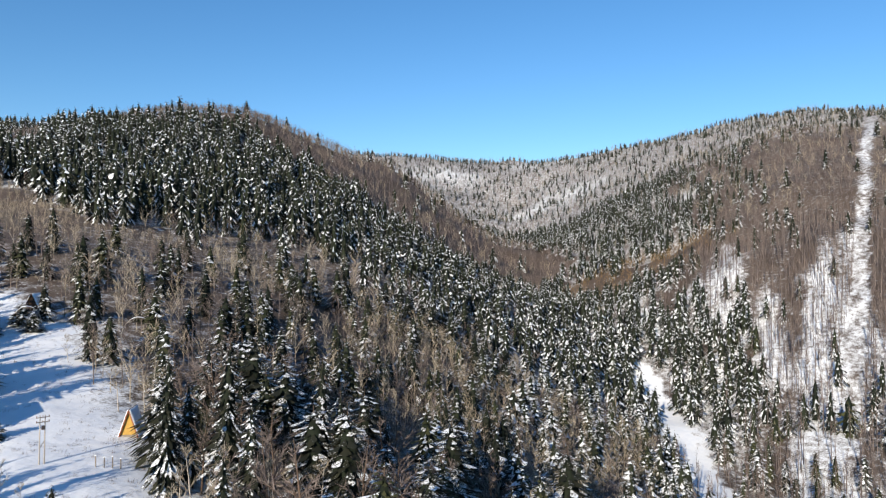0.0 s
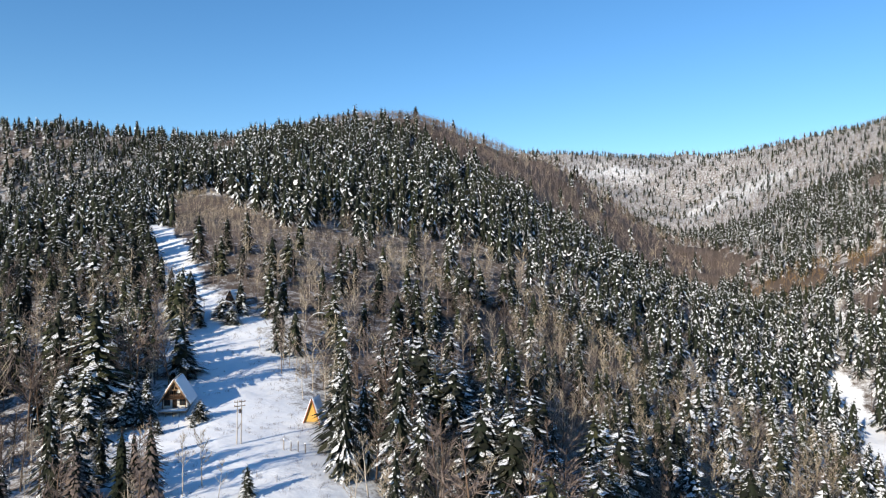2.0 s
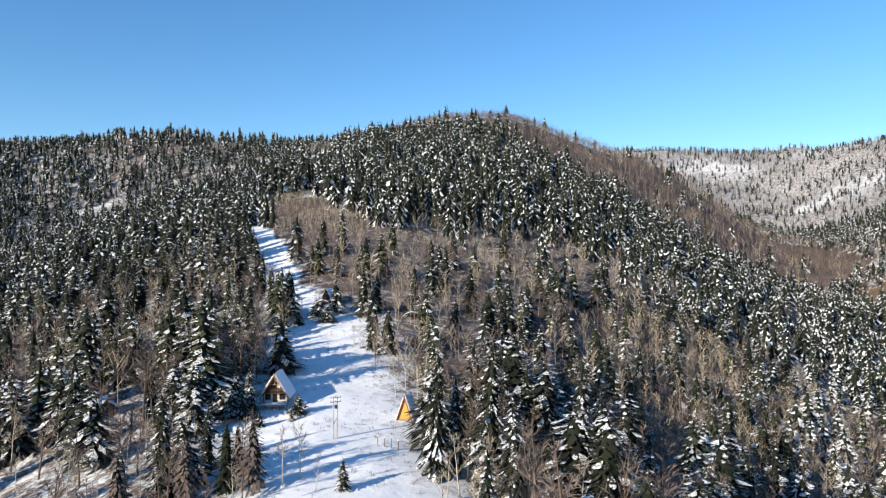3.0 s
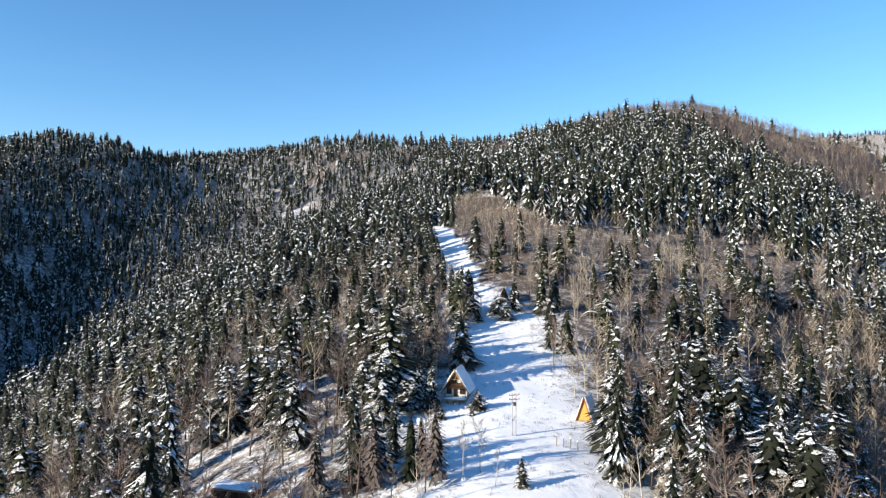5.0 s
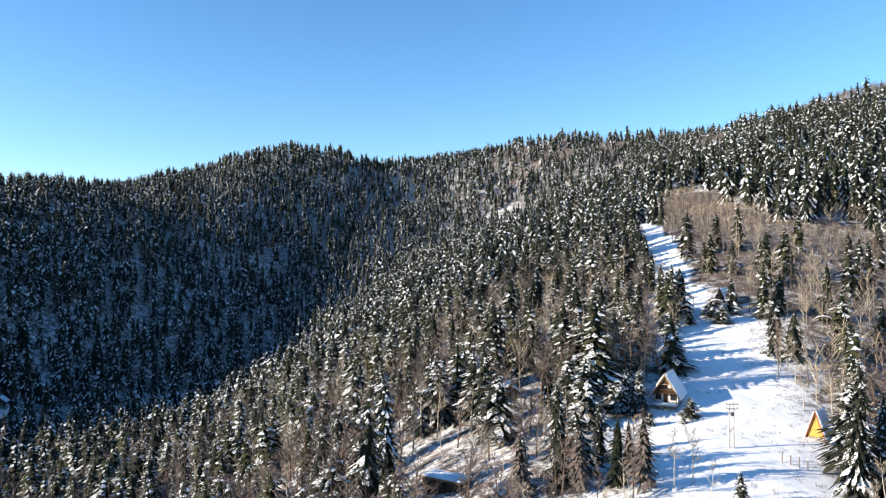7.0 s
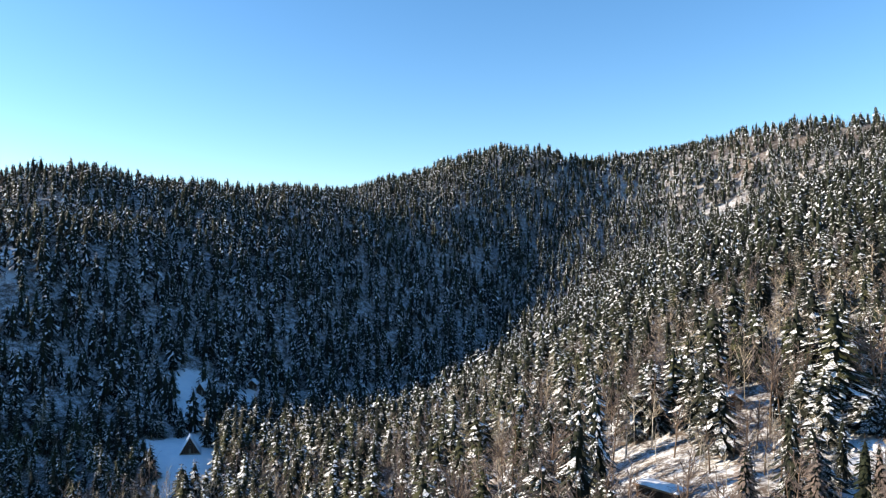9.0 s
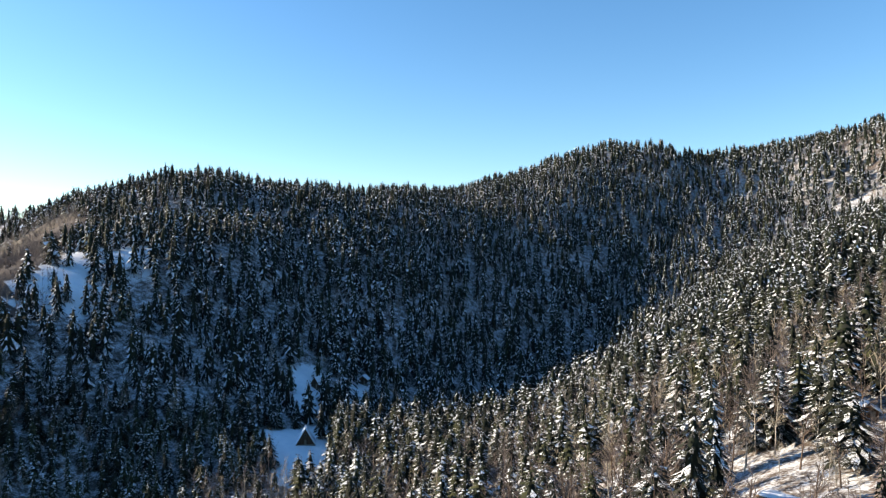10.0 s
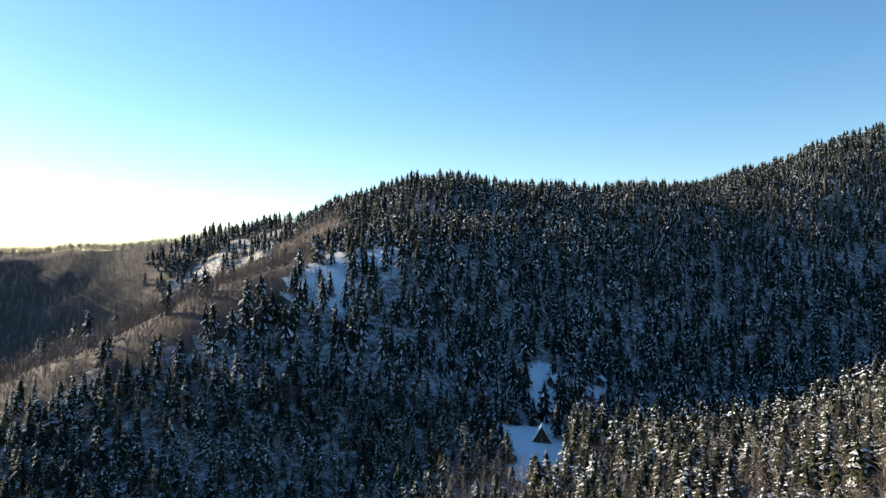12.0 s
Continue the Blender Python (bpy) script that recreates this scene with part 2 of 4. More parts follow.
LEFT_GLADE = [(-410, 186, 24), (-371, 139, 20)]
LEFT_FIELD = [(-800, 162, 42), (-740, 215, 42), (-700, 230, 24)]
LEFT_CREST = [(-886, 165, 50), (-723, 262, 60), (-600, 300, 50)]
CABIN_YARDS = [[(-243, 168, 6), (-231, 181, 10), (-240, 205, 6)], [(-222, 176, 12), (-203, 160, 9)], [(-298, 238, 7), (-280, 225, 7), (-262, 210, 5)], [(-286, 268, 4), (-262, 243, 4)]]
BARE_SPUR = [(240, 660, 45), (300, 655, 80), (350, 610, 120), (420, 580, 120), (470, 550, 100), (515, 580, 60)]
SUMMIT = [(100, 775, 40), (165, 700, 62), (222, 672, 62), (290, 640, 66)]
BRUSH = [(30, 445, 16), (36, 385, 24), (44, 310, 26), (75, 300, 26)]
UNDER_STAND = [(40, 170, 18), (50, 240, 34), (90, 290, 48), (150, 300, 50)]
OCHRE_STAND = [(470, 390, 34), (510, 345, 40)]
DARK_SPUR = [(385, 232, 40), (310, 196, 34), (262, 175, 20)]
LEFT_BROWN = [(-345, -60, 60), (-380, 20, 66), (-405, 75, 64), (-450, 115, 58), (-520, 155, 52)]


def inside(x, y, line, fray=0.25):
    """How far inside a strip a place lies: above 0 within, about 1 on its middle line."""
    best = np.full(np.shape(x), -1e9)
    wob = waves(x, y, 23, 11) * fray
    for (x0, y0, w0), (x1, y1, w1) in zip(line, line[1:]):
        dx, dy = x1 - x0, y1 - y0
        s = np.clip(((x - x0) * dx + (y - y0) * dy) / (dx * dx + dy * dy), 0, 1)
        d = np.hypot(x - x0 - s * dx, y - y0 - s * dy)
        best = np.maximum(best, 1 - d / (w0 + (w1 - w0) * s) + wob)
    return best


def open_ground(x, y):
    v = np.full(np.shape(x), -1e9)
    for line in [SKI_RUN, HOUSE_YARD, LIFT_LINE, VALLEY_ROAD, TOP_CLEARING, *CABIN_YARDS]:
        v = np.maximum(v, inside(x, y, line))
    return v


def bearing_reach(x, y):
    return np.degrees(np.arctan2(x, y)), np.hypot(x, y)


def woods(x, y):
    """At each place: the share of ground with trees, of conifers among them, of ochre and brown among the bare ones."""
    az, r = bearing_reach(x, y)
    n1, n2 = waves(x, y, 60, 21), waves(x, y, 25, 22)
    az, r = az + waves(x, y, 130, 23) * 1.5 + n2 * 0.8, r + waves(x, y, 110, 24) * 25
    full, con, brown = np.ones(np.shape(x)), np.full(np.shape(x), 0.9), np.full(np.shape(x), 0.6)

    def put(where, f, c, b=None):
        full[where], con[where] = f, c
        if b is not None:
            brown[where] = b
    put((az > 10) & (az < 54) & (r < 330) & (n1 * 25 + r < 300), 0.95, 0.36, 0.35)
    put((az > 26) & (az < 60) & (r < 200), 0.95, 0.36, 0.35)
    put((az > 4) & (az < 29) & (r > 160) & (r < 340), 0.7, 0.34, 0.5)
    put((az > 4) & (az < 29) & (r > 160) & (r < 340) & (n2 > 0.25), 0.8, 0.7, 0.6)
    put((az > 4) & (az < 29) & (r > 160) & (r < 340) & (n2 < -0.45), 0.15, 0.3, 0.5)
    put((az < 4) & (az > -17) & (r < 300) & (r + n1 * 30 < 270), 0.85, 0.42, 0.6)
    put((az < 4) & (az > -8) & (r > 150) & (r < 270), 0.95, 0.64, 0.6)
    put((az < -12) & (az > -60) & (r < 250), 1.0, 0.62, 0.7)
    put((az < -17) & (r < 185) & (az > -34), 0.9, 0.5, 0.6)
    put((az > 56) & (r > 400), 0.95, 0.06, 0.8)
    put((az > 56) & (r <= 400), 0.95, 0.3, 0.8)
    put((az > 43) & (az < 57.5) & (r > 520) & (r < 900), 1.0, 0.93)
    put((az > 24) & (r > 1000), 0.95, 0.5, 0.4)
    put((az > -9) & (az < 4) & (r > 900), 0.95, 0.62, 0.7)
    # far left: more grey among the bare trees imitates haze
    put((az < -66) & (r > 520), 1.0, 0.0, 0.45)
    put((az > 55.5) & (az < 62) & (r > 700) & (r < 950) & (n1 > 0), 0.95, 0.5, 0.8)
    for line, f, c, b in [(BARE_SPUR, 1.0, 0.03, 0.85), (SUMMIT, 1.0, 0.03, 0.8), (UNDER_STAND, 0.75, 0.22, 0.5), (OCHRE_STAND, 1.0, 0.06, 2.0), (DARK_SPUR, 1.0, 0.9, 0.5), (LEFT_BROWN, 1.0, 0.05, 0.9), (LEFT_CREST, 1.0, 0.7, 1.0)]:
        put(inside(x, y, line) > 0, f, c, b)
    for line in BACK_CLEARINGS:
        put(inside(x, y, line, 0.6) > 0, 0.75, 0.5, 0.4)
    for line in SNOW_GULLIES:
        put(inside(x, y, line, 0.5) > 0, 0.8, 0.08, 0.5)
    put(inside(x, y, VALLEY_FIELD, 0.4) > 0, 0.6, 0.6, 0.5)
    put(inside(x, y, FAR_GLADE) > 0, 0.5, 0.5, 0.5)
    put(inside(x, y, BRUSH) > 0, 0.9, 0.02, 1.0)
    put(inside(x, y, LOWER_MEADOW) > 0, 0.55, 0.05, 0.4)
    put(inside(x, y, LEFT_FIELD) > 0, 0.85, 0.4, 0.5)
    put(inside(x, y, LEFT_GLADE) > 0, 0.5, 0.95)
    con = np.clip(con + n2 * 0.16 * (con > 0.15) * (con < 0.9), 0, 1)
    full = np.where(open_ground(x, y) > 0, 0.0, full)
    return full, con, brown


def axis(low, high):
    """Grid lines, close together in the middle and wide apart far off."""
    out = []
    for sign, end in ((1, high), (-1, -low)):
        s = 0.0
        while s < end:
            out.append(sign * s)
            s += (2.0 if 84 < s < 210 or (s < 84 and high > 4000) else 5.0) + 0.018 * max(0.0, s - 180) if s < 1750 else 450
        out.append(sign * end)
    return np.array(sorted(set(out)))


def build_ground():
    gx, gy = axis(-4600, 4600), axis(-2500, 4600)
    gy = gy[(gy > -120) | (np.arange(len(gy)) % 3 == 0)]
    x, y = np.meshgrid(gx, gy)
    z = height(x, y)
    nx, ny = len(gx), len(gy)
    i = (np.arange(ny - 1)[:, None] * nx + np.arange(nx - 1)).ravel()
    tris = np.concatenate([np.stack([i, i + 1, i + nx + 1], 1), np.stack([i, i + nx + 1, i + nx], 1)])
    me = mesh_of("ground", np.stack([x.ravel(), y.ravel(), z.ravel()], 1), tris, [GROUND])
    me.polygons.foreach_set("use_smooth", np.ones(len(tris), bool))
    xf, yf = x.ravel(), y.ravel()
    az, r = bearing_reach(xf, yf)
    az, r = az + waves(xf, yf, 130, 23) * 1.5 + waves(xf, yf, 25, 22) * 0.8, r + waves(xf, yf, 110, 24) * 25
    full, con, brown = woods(xf, yf)
    litter = np.where(full > 0, 0.52, 0.0)
    litter = np.where((az > 8) & (r < 340), 0.66, litter)
    litter = np.where((az > 56) & (r > 520), 0.64, litter)
    litter = np.where((az > 56) & (r <= 520), 0.57, litter)
    # far left: litter held down so the paler ground imitates haze
    litter = np.where((az < -66) & (r > 520), 0.72, litter)
    litter = np.where((az > -10) & (az < 5) & (r > 900), 0.6, litter)
    litter = np.where((az > 24) & (r > 1000), 0.52, litter)
    # LEFT_FIELD's litter is raised to paint in the shade on its snow
    for line, v in [(BARE_SPUR, 1.0), (SUMMIT, 0.8), (BRUSH, 0.66), (OCHRE_STAND, 0.85), (LEFT_BROWN, 0.98), (UNDER_STAND, 0.60), (LOWER_MEADOW, 0.5), (LEFT_FIELD, 0.49), (FAR_GLADE, 0.46), (LEFT_GLADE, 0.22)]:
        litter = np.where(inside(xf, yf, line) > 0, v, litter)
    # snow lies in streaks down the right hill's foot
    across = (xf * 0.42 - yf * 0.91) / 9.0
    streak = np.sin(across + 1.5 * waves(xf, yf, 120, 41)) + 0.7 * np.sin(across * 2.3 + 2.0 * waves(xf, yf, 90, 42))
    foot = (az > 54) & (r > 300) & (r < 560) & (litter > 0.3) & (litter < 0.66)
    litter = np.where(foot, litter - 0.06 - 0.12 * streak, litter)
    for line in BACK_CLEARINGS:
        litter = np.where(inside(xf, yf, line, 0.6) > 0, 0.5 - 0.09 * np.clip(inside(xf, yf, line, 0.6), 0, 1), litter)
    for line in SNOW_GULLIES:
        litter = np.where(inside(xf, yf, line, 0.5) > 0, 0.52 - 0.14 * np.clip(inside(xf, yf, line, 0.5) * 1.6, 0, 1), litter)
    litter = np.where(inside(xf, yf, VALLEY_FIELD, 0.4) > 0, 0.42, litter)
    edge = np.clip(open_ground(xf, yf) * 3, 0, 1)
    litter = np.where(open_ground(xf, yf) > 0, 0.32 * (1 - edge), litter)
    beside = np.clip(-inside(xf, yf, SKI_RUN) / 1.6, 0, 1)
    litter = np.where((beside > 0) & (r < 240), np.minimum(litter, 0.3 + 0.3 * beside), litter)
    litter = np.where(inside(xf, yf, LIFT_LINE) > 0, 0.46 + 0.08 * waves(xf, yf, 12, 43), litter)
    at = me.attributes.new("litter", "FLOAT", "POINT")
    at.data.foreach_set("value", litter.astype(np.float32))
    return tagged(new("ground", me), "snow-covered hills and valleys with patches of leaf litter", "ground", kind="structure")


build_ground()

# ---- trees ----
def tube(points, radii, sides=5):
    """A tapered tube along points."""
    points = np.asarray(points, float)
    v, f = [], []
    for k, (p, rad) in enumerate(zip(points, radii)):
        d = points[min(k + 1, len(points) - 1)] - points[max(k - 1, 0)]
        d = d / (np.linalg.norm(d) + 1e-9)
        a = np.cross(d, (0.31, 0.95, 0.05) if abs(d[2]) > 0.5 else (0, 0, 1.0))
        a /= np.linalg.norm(a)
        b = np.cross(d, a)
        for s in range(sides):
            t = 6.28318 * s / sides
            v.append(p + rad * (a * math.cos(t) + b * math.sin(t)))
        if k:
            o = (k - 1) * sides
            for s in range(sides):
                q = (s + 1) % sides
                f += [(o + s, o + q, o + sides + q), (o + s, o + sides + q, o + sides + s)]
    return np.array(v), np.array(f)


def join(pieces):
    v, f, o = [], [], 0
    for pv, pf in pieces:
        v.append(pv)
        f.append(pf + o)
        o += len(pv)
    return np.concatenate(v), np.concatenate(f)


def bough(base, out, length, width, droop):
    """A drooping bough, folded along its spine like a low roof."""
    side = np.array([-out[1], out[0], 0.0])
    tip = base + out * length - np.array([0, 0, length * droop])
    mid = base + out * length * 0.6 - np.array([0, 0, length * droop * 0.45 + width * 0.5])
    return np.array([base, mid - side * width, tip, mid + side * width]), np.array([(0, 2, 1), (0, 3, 2)])


def leaf(base, out, length, width, droop, twist):
    """A drooping bough seen from far: narrow at the stem, broad and tilted at its end."""
    side = np.array([-out[1], out[0], twist])
    end = base + out * length - np.array([0, 0, length * droop])
    return np.array([base, end - side * width, end + side * width]), np.array([(0, 1, 2)])


def conifer_crown(seed, tall, spread, tiers, round_about, foot=0.1, fullness=0.72, slight=False):
    """A thin dark core inside tiers of drooping boughs, wide below and short on top."""
    r = np.random.RandomState(seed)
    lobes = r.uniform(0, 6.28, 3)

    def reach(u, a):
        taper = (1.0 - u) ** fullness * (0.8 + 0.2 * min(1.0, u * 6)) + 0.06
        return spread * taper * (1 + 0.12 * math.sin(2 * a + lobes[0] + 5 * u) + 0.08 * math.sin(3 * a + lobes[1] - 9 * u))
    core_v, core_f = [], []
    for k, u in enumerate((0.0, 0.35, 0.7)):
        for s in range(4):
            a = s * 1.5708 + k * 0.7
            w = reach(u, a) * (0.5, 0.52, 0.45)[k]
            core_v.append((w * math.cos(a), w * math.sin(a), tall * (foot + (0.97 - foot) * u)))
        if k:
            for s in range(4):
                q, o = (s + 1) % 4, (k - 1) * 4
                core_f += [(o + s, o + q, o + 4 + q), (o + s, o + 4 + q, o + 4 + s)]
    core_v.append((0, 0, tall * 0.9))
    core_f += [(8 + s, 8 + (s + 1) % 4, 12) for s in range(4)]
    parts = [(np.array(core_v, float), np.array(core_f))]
    for k in range(tiers):
        n = max(4, int(round(round_about * (1.05 - 0.7 * k / tiers))))
        turn = r.uniform(0, 6.28)
        for j in range(n):
            u = min(0.99, max(0.0, (k + 0.25 + r.normal(0, 0.24)) / tiers))
            a = turn + (j + r.uniform(-0.3, 0.3)) * 6.28318 / n
            out = np.array([math.cos(a), math.sin(a), 0.0])
            length = reach(u, a) * r.choice([0.66, 0.86, 1.0, 1.18])
            droop = (0.95 - 0.4 * u) * r.uniform(0.7, 1.3)
            base = np.array([0, 0, tall * (foot + (0.985 - foot) * u) + 0.3 * length * (1 - u)])
            width = length * 0.62 * math.tan(3.1416 / n) * r.uniform(0.5, 0.95)
            if slight:
                parts.append(leaf(base + out * length * 0.38 - np.array([0, 0, length * droop * 0.38]), out, length * 0.62, width, droop, r.uniform(-0.9, 0.9)))
            else:
                parts.append(bough(base + out * length * 0.3 - np.array([0, 0, length * droop * 0.3]), out, length * 0.7, width * 1.25, droop * 0.62))
    return join(parts)


def sliver(p, q, w, r, slight=False):
    """A thin three-sided twig, or a mere splinter of one."""
    d = q - p
    a = np.cross(d, r.normal(size=3))
    a = a / (np.linalg.norm(a) + 1e-9) * w
    if slight:
        return np.array([p + a, p - a, q]), np.array([(0, 1, 2)])
    b = np.cross(d, a)
    b = b / (np.linalg.norm(b) + 1e-9) * w
    return np.array([p + a, p - 0.5 * a + 0.87 * b, p - 0.5 * a - 0.87 * b, q]), np.array([(0, 1, 3), (1, 2, 3), (2, 0, 3)])


def bare_tree(seed, tall, limbs, twigs, spread=0.24, bend=0.0, stems=1, w_twig=0.022):
    """Trunk with limbs, and the twigs, of a leafless tree."""
    r = np.random.RandomState(seed)
    wood, fine = [], []
    for st in range(stems):
        lean = r.normal(0, 0.05 if stems == 1 else 0.16, 2)
        ts = np.linspace(0, 1, 7)
        ang = r.uniform(0, 6.28)
        arc = bend * ts ** 2.2
        trunk = np.stack([tall * (lean[0] * ts + np.sin(arc) * math.cos(ang) * 0.55 * (bend > 0)) + r.normal(0, 0.06, 7) * ts * 2, tall * (lean[1] * ts + np.sin(arc) * math.sin(ang) * 0.55 * (bend > 0)) + r.normal(0, 0.06, 7) * ts * 2, tall * np.where(bend > 0, np.sin(np.minimum(ts * (1 + 0.35 * bend), 1.9) * 1.35) / 1.0 * 0.8, ts)], 1)
        thick = 0.011 * tall / math.sqrt(stems)
        wood.append(tube(trunk, thick * (1.05 - ts * 0.95), 5))
        for k in range(limbs):
            u = r.uniform(0.28, 0.95)
            at = np.array([np.interp(u, ts, trunk[:, c]) for c in range(3)])
            a = r.uniform(0, 6.28)
            length = tall * spread * (1.15 - u) * r.uniform(0.8, 1.5)
            d = np.array([math.cos(a) * 0.62, math.sin(a) * 0.62, r.uniform(0.55, 1.0)])
            mid, tip = at + d * length * 0.5, at + d * length + np.array([0, 0, length * 0.12])
            wood.append(tube([at, mid, tip], thick * np.array([0.42, 0.28, 0.08]) * (1.2 - u), 3))
            for j in range(max(1, twigs // limbs)):
                s = r.uniform(0.15, 1)
                p = at + (tip - at) * s
                q = p + (d + r.normal(0, 0.5, 3)) * length * r.uniform(0.22, 0.5)
                fine.append(sliver(p, q, w_twig, r, True))
    return join(wood), join(fine)


def far_bare(seed, tall, n, w=0.05):
    """A leafless tree seen from far: a trunk and rising twigs."""
    r = np.random.RandomState(seed)
    parts = [sliver(np.zeros(3), np.array([r.normal(0, 0.3), r.normal(0, 0.3), tall]), tall * 0.009, r)]
    for k in range(n):
        u = r.uniform(0.22, 0.92)
        a, length = r.uniform(0, 6.28), tall * 0.24 * (1.2 - u) * r.uniform(0.7, 1.4)
        p = np.array([0, 0, u * tall])
        d = np.array([math.cos(a) * 0.6, math.sin(a) * 0.6, 0.9])
        q = p + d * length * 1.5
        parts.append(sliver(p, q, w, r, True))
        for j in range(2):
            s = p + (q - p) * r.uniform(0.3, 0.9)
            parts.append(sliver(s, s + (d + r.normal(0, 0.5, 3)) * length * 0.7, w * 0.8, r, True))
    return join(parts)


def slender_bare(seed, tall, n, w):
    """A straight forest-grown stem with a few short twigs near its top."""
    r = np.random.RandomState(seed)
    parts = [sliver(np.zeros(3), np.array([r.normal(0, 0.25), r.normal(0, 0.25), tall]), tall * 0.013, r)]
    for k in range(n):
        u, a = r.uniform(0.45, 0.97), r.uniform(0, 6.28)
        p = np.array([0, 0, u * tall])
        parts.append(sliver(p, p + np.array([math.cos(a) * 0.35, math.sin(a) * 0.35, 0.9]) * tall * 0.17 * (1.25 - u) * 2.2, w, r, True))
    return join(parts)


def scatter(step, near, far, low, high, seed):
    """Places on a shaken grid within a stretch of reach and bearing."""
    r = np.random.RandomState(seed)
    g = np.arange(-far, far, step)
    x, y = np.meshgrid(g, np.arange(-far * 0.2, far, step))
    x = (x + r.uniform(-0.5, 0.5, x.shape) * step * 0.95).ravel()
    y = (y + r.uniform(-0.5, 0.5, y.shape) * step * 0.95).ravel()
    az, d = bearing_reach(x, y)
    keep = (d >= near) & (d < far) & (az > low) & (az < high)
    return x[keep], y[keep], r


def plant(name, label, template, x, y, size, turn, mats, group=None):
    """One joined wood out of many small trees."""
    verts, tris, index = template
    z = height(x, y) - 0.3
    c, s = np.cos(turn)[:, None], np.sin(turn)[:, None]
    wide, tall = size[:, 0:1], size[:, 1:2]
    vx = (verts[:, 0] * c - verts[:, 1] * s) * wide + x[:, None]
    vy = (verts[:, 0] * s + verts[:, 1] * c) * wide + y[:, None]
    vz = verts[:, 2] * tall + z[:, None]
    v = np.stack([vx, vy, vz], 2).reshape(-1, 3)
    f = (tris[None] + (np.arange(len(x)) * len(verts))[:, None, None]).reshape(-1, 3)
    return v, f, np.tile(index, len(x))


def stuff(name, label, category, lots, mats):
    v, f, m, o = [], [], [], 0
    for pv, pf, pm in lots:
        v.append(pv)
        f.append(pf + o)
        m.append(pm)
        o += len(pv)
    if not v:
        return None
    ob = new(name, mesh_of(name, np.concatenate(v), np.concatenate(f), mats, np.concatenate(m)))
    return tagged(ob, label, category, kind="stuff")


def grow(places, templates, r, low, high):
    """Lots of trees out of several templates, at random sizes and turns."""
    x, y = places
    pick = r.randint(0, len(templates), len(x))
    lots = []
    for k, t in enumerate(templates):
        w = pick == k
        if w.any():
            n = w.sum()
            tall = r.uniform(low, high, n)
            wide = tall * r.uniform(0.85, 1.15, n)
            if low == 9:
                rounded = np.where(inside(x[w], y[w], SUMMIT) > 0, 0.72, 1.0)
                tall, wide = tall * rounded, wide * np.where(rounded < 1, 1.15, 1.0)
            if low >= 11:
                az, d = bearing_reach(x[w], y[w])
                grown = np.where(inside(x[w], y[w], SUMMIT) > 0, 0.68, 1.0) + 0.1 * (d > 310) - 0.45 * ((d > 950) & (az > 15)) - 0.28 * ((d < 330) & (az < -52))
                stand = (az > 2) & (az < 31) & (d > 330)
                tall, wide = tall * (grown + 0.42 * (stand & (d < 540)) + 0.15 * (stand & (d >= 540) & (d < 660))), wide * (grown + 0.15 * (stand & (d < 660)))
            lots.append(plant("", "", t, x[w], y[w], np.stack([wide, tall], 1), r.uniform(0, 6.28, n), None))
    return lots


CORE = 20  # faces of a crown's dark core


def with_trunk(crown, tall, sides=3):
    tv, tf = tube([(0, 0, -0.5), (0, 0, tall * 0.55), (0, 0, tall * 0.96)], [tall * 0.012, tall * 0.007, 0.02], sides)
    v, f = join([crown, (tv, tf)])
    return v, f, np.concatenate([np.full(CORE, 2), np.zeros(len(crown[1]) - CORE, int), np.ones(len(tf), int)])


def plain(template, core=0):
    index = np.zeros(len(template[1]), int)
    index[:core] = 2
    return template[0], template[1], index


MID_CONIFERS = [with_trunk(conifer_crown(40 + k, 18, 4.2 + 0.45 * (k % 3), 15, 12, 0.04 + 0.03 * (k % 3), 0.64), 18) for k in range(5)]
MID_CONIFERS = [(v / 18.0, f, m) for v, f, m in MID_CONIFERS]
FAR_CONIFERS = [plain(conifer_crown(60 + k, 18, 3.8 + 0.4 * (k % 3), 12, 12, 0.03, 0.62, slight=True), CORE) for k in range(6)]
FAR_CONIFERS = [(v / 18.0, f, m) for v, f, m in FAR_CONIFERS]
FAR_BARES = [plain(far_bare(80 + k, 15, 9, 0.12)) for k in range(6)]
BACK_CONIFERS = [plain(conifer_crown(70 + k, 18, 4.2 + 0.4 * (k % 3), 8, 9, 0.03, 0.6, slight=True), CORE) for k in range(5)]
BACK_CONIFERS = [(v / 18.0, f, m) for v, f, m in BACK_CONIFERS]
FAR_BARES = [(v / 15.0, f, m) for v, f, m in FAR_BARES]
MID_BARES = [plain(far_bare(90 + k, 14, 22, 0.065)) for k in range(6)]
MID_BARES = [(v / 14.0, f, m) for v, f, m in MID_BARES]
SLENDER_BARES = [plain(slender_bare(140 + k, 16, 14, 0.085)) for k in range(5)]
SLENDER_BARES = [(v / 16.0, f, m) for v, f, m in SLENDER_BARES]
BUSHES = [plain(far_bare(120 + k, 4, 9, 0.06)) for k in range(4)]
BUSHES = [(v / 4.0, f, m) for v, f, m in BUSHES]

NEAR_REACH = 152.0


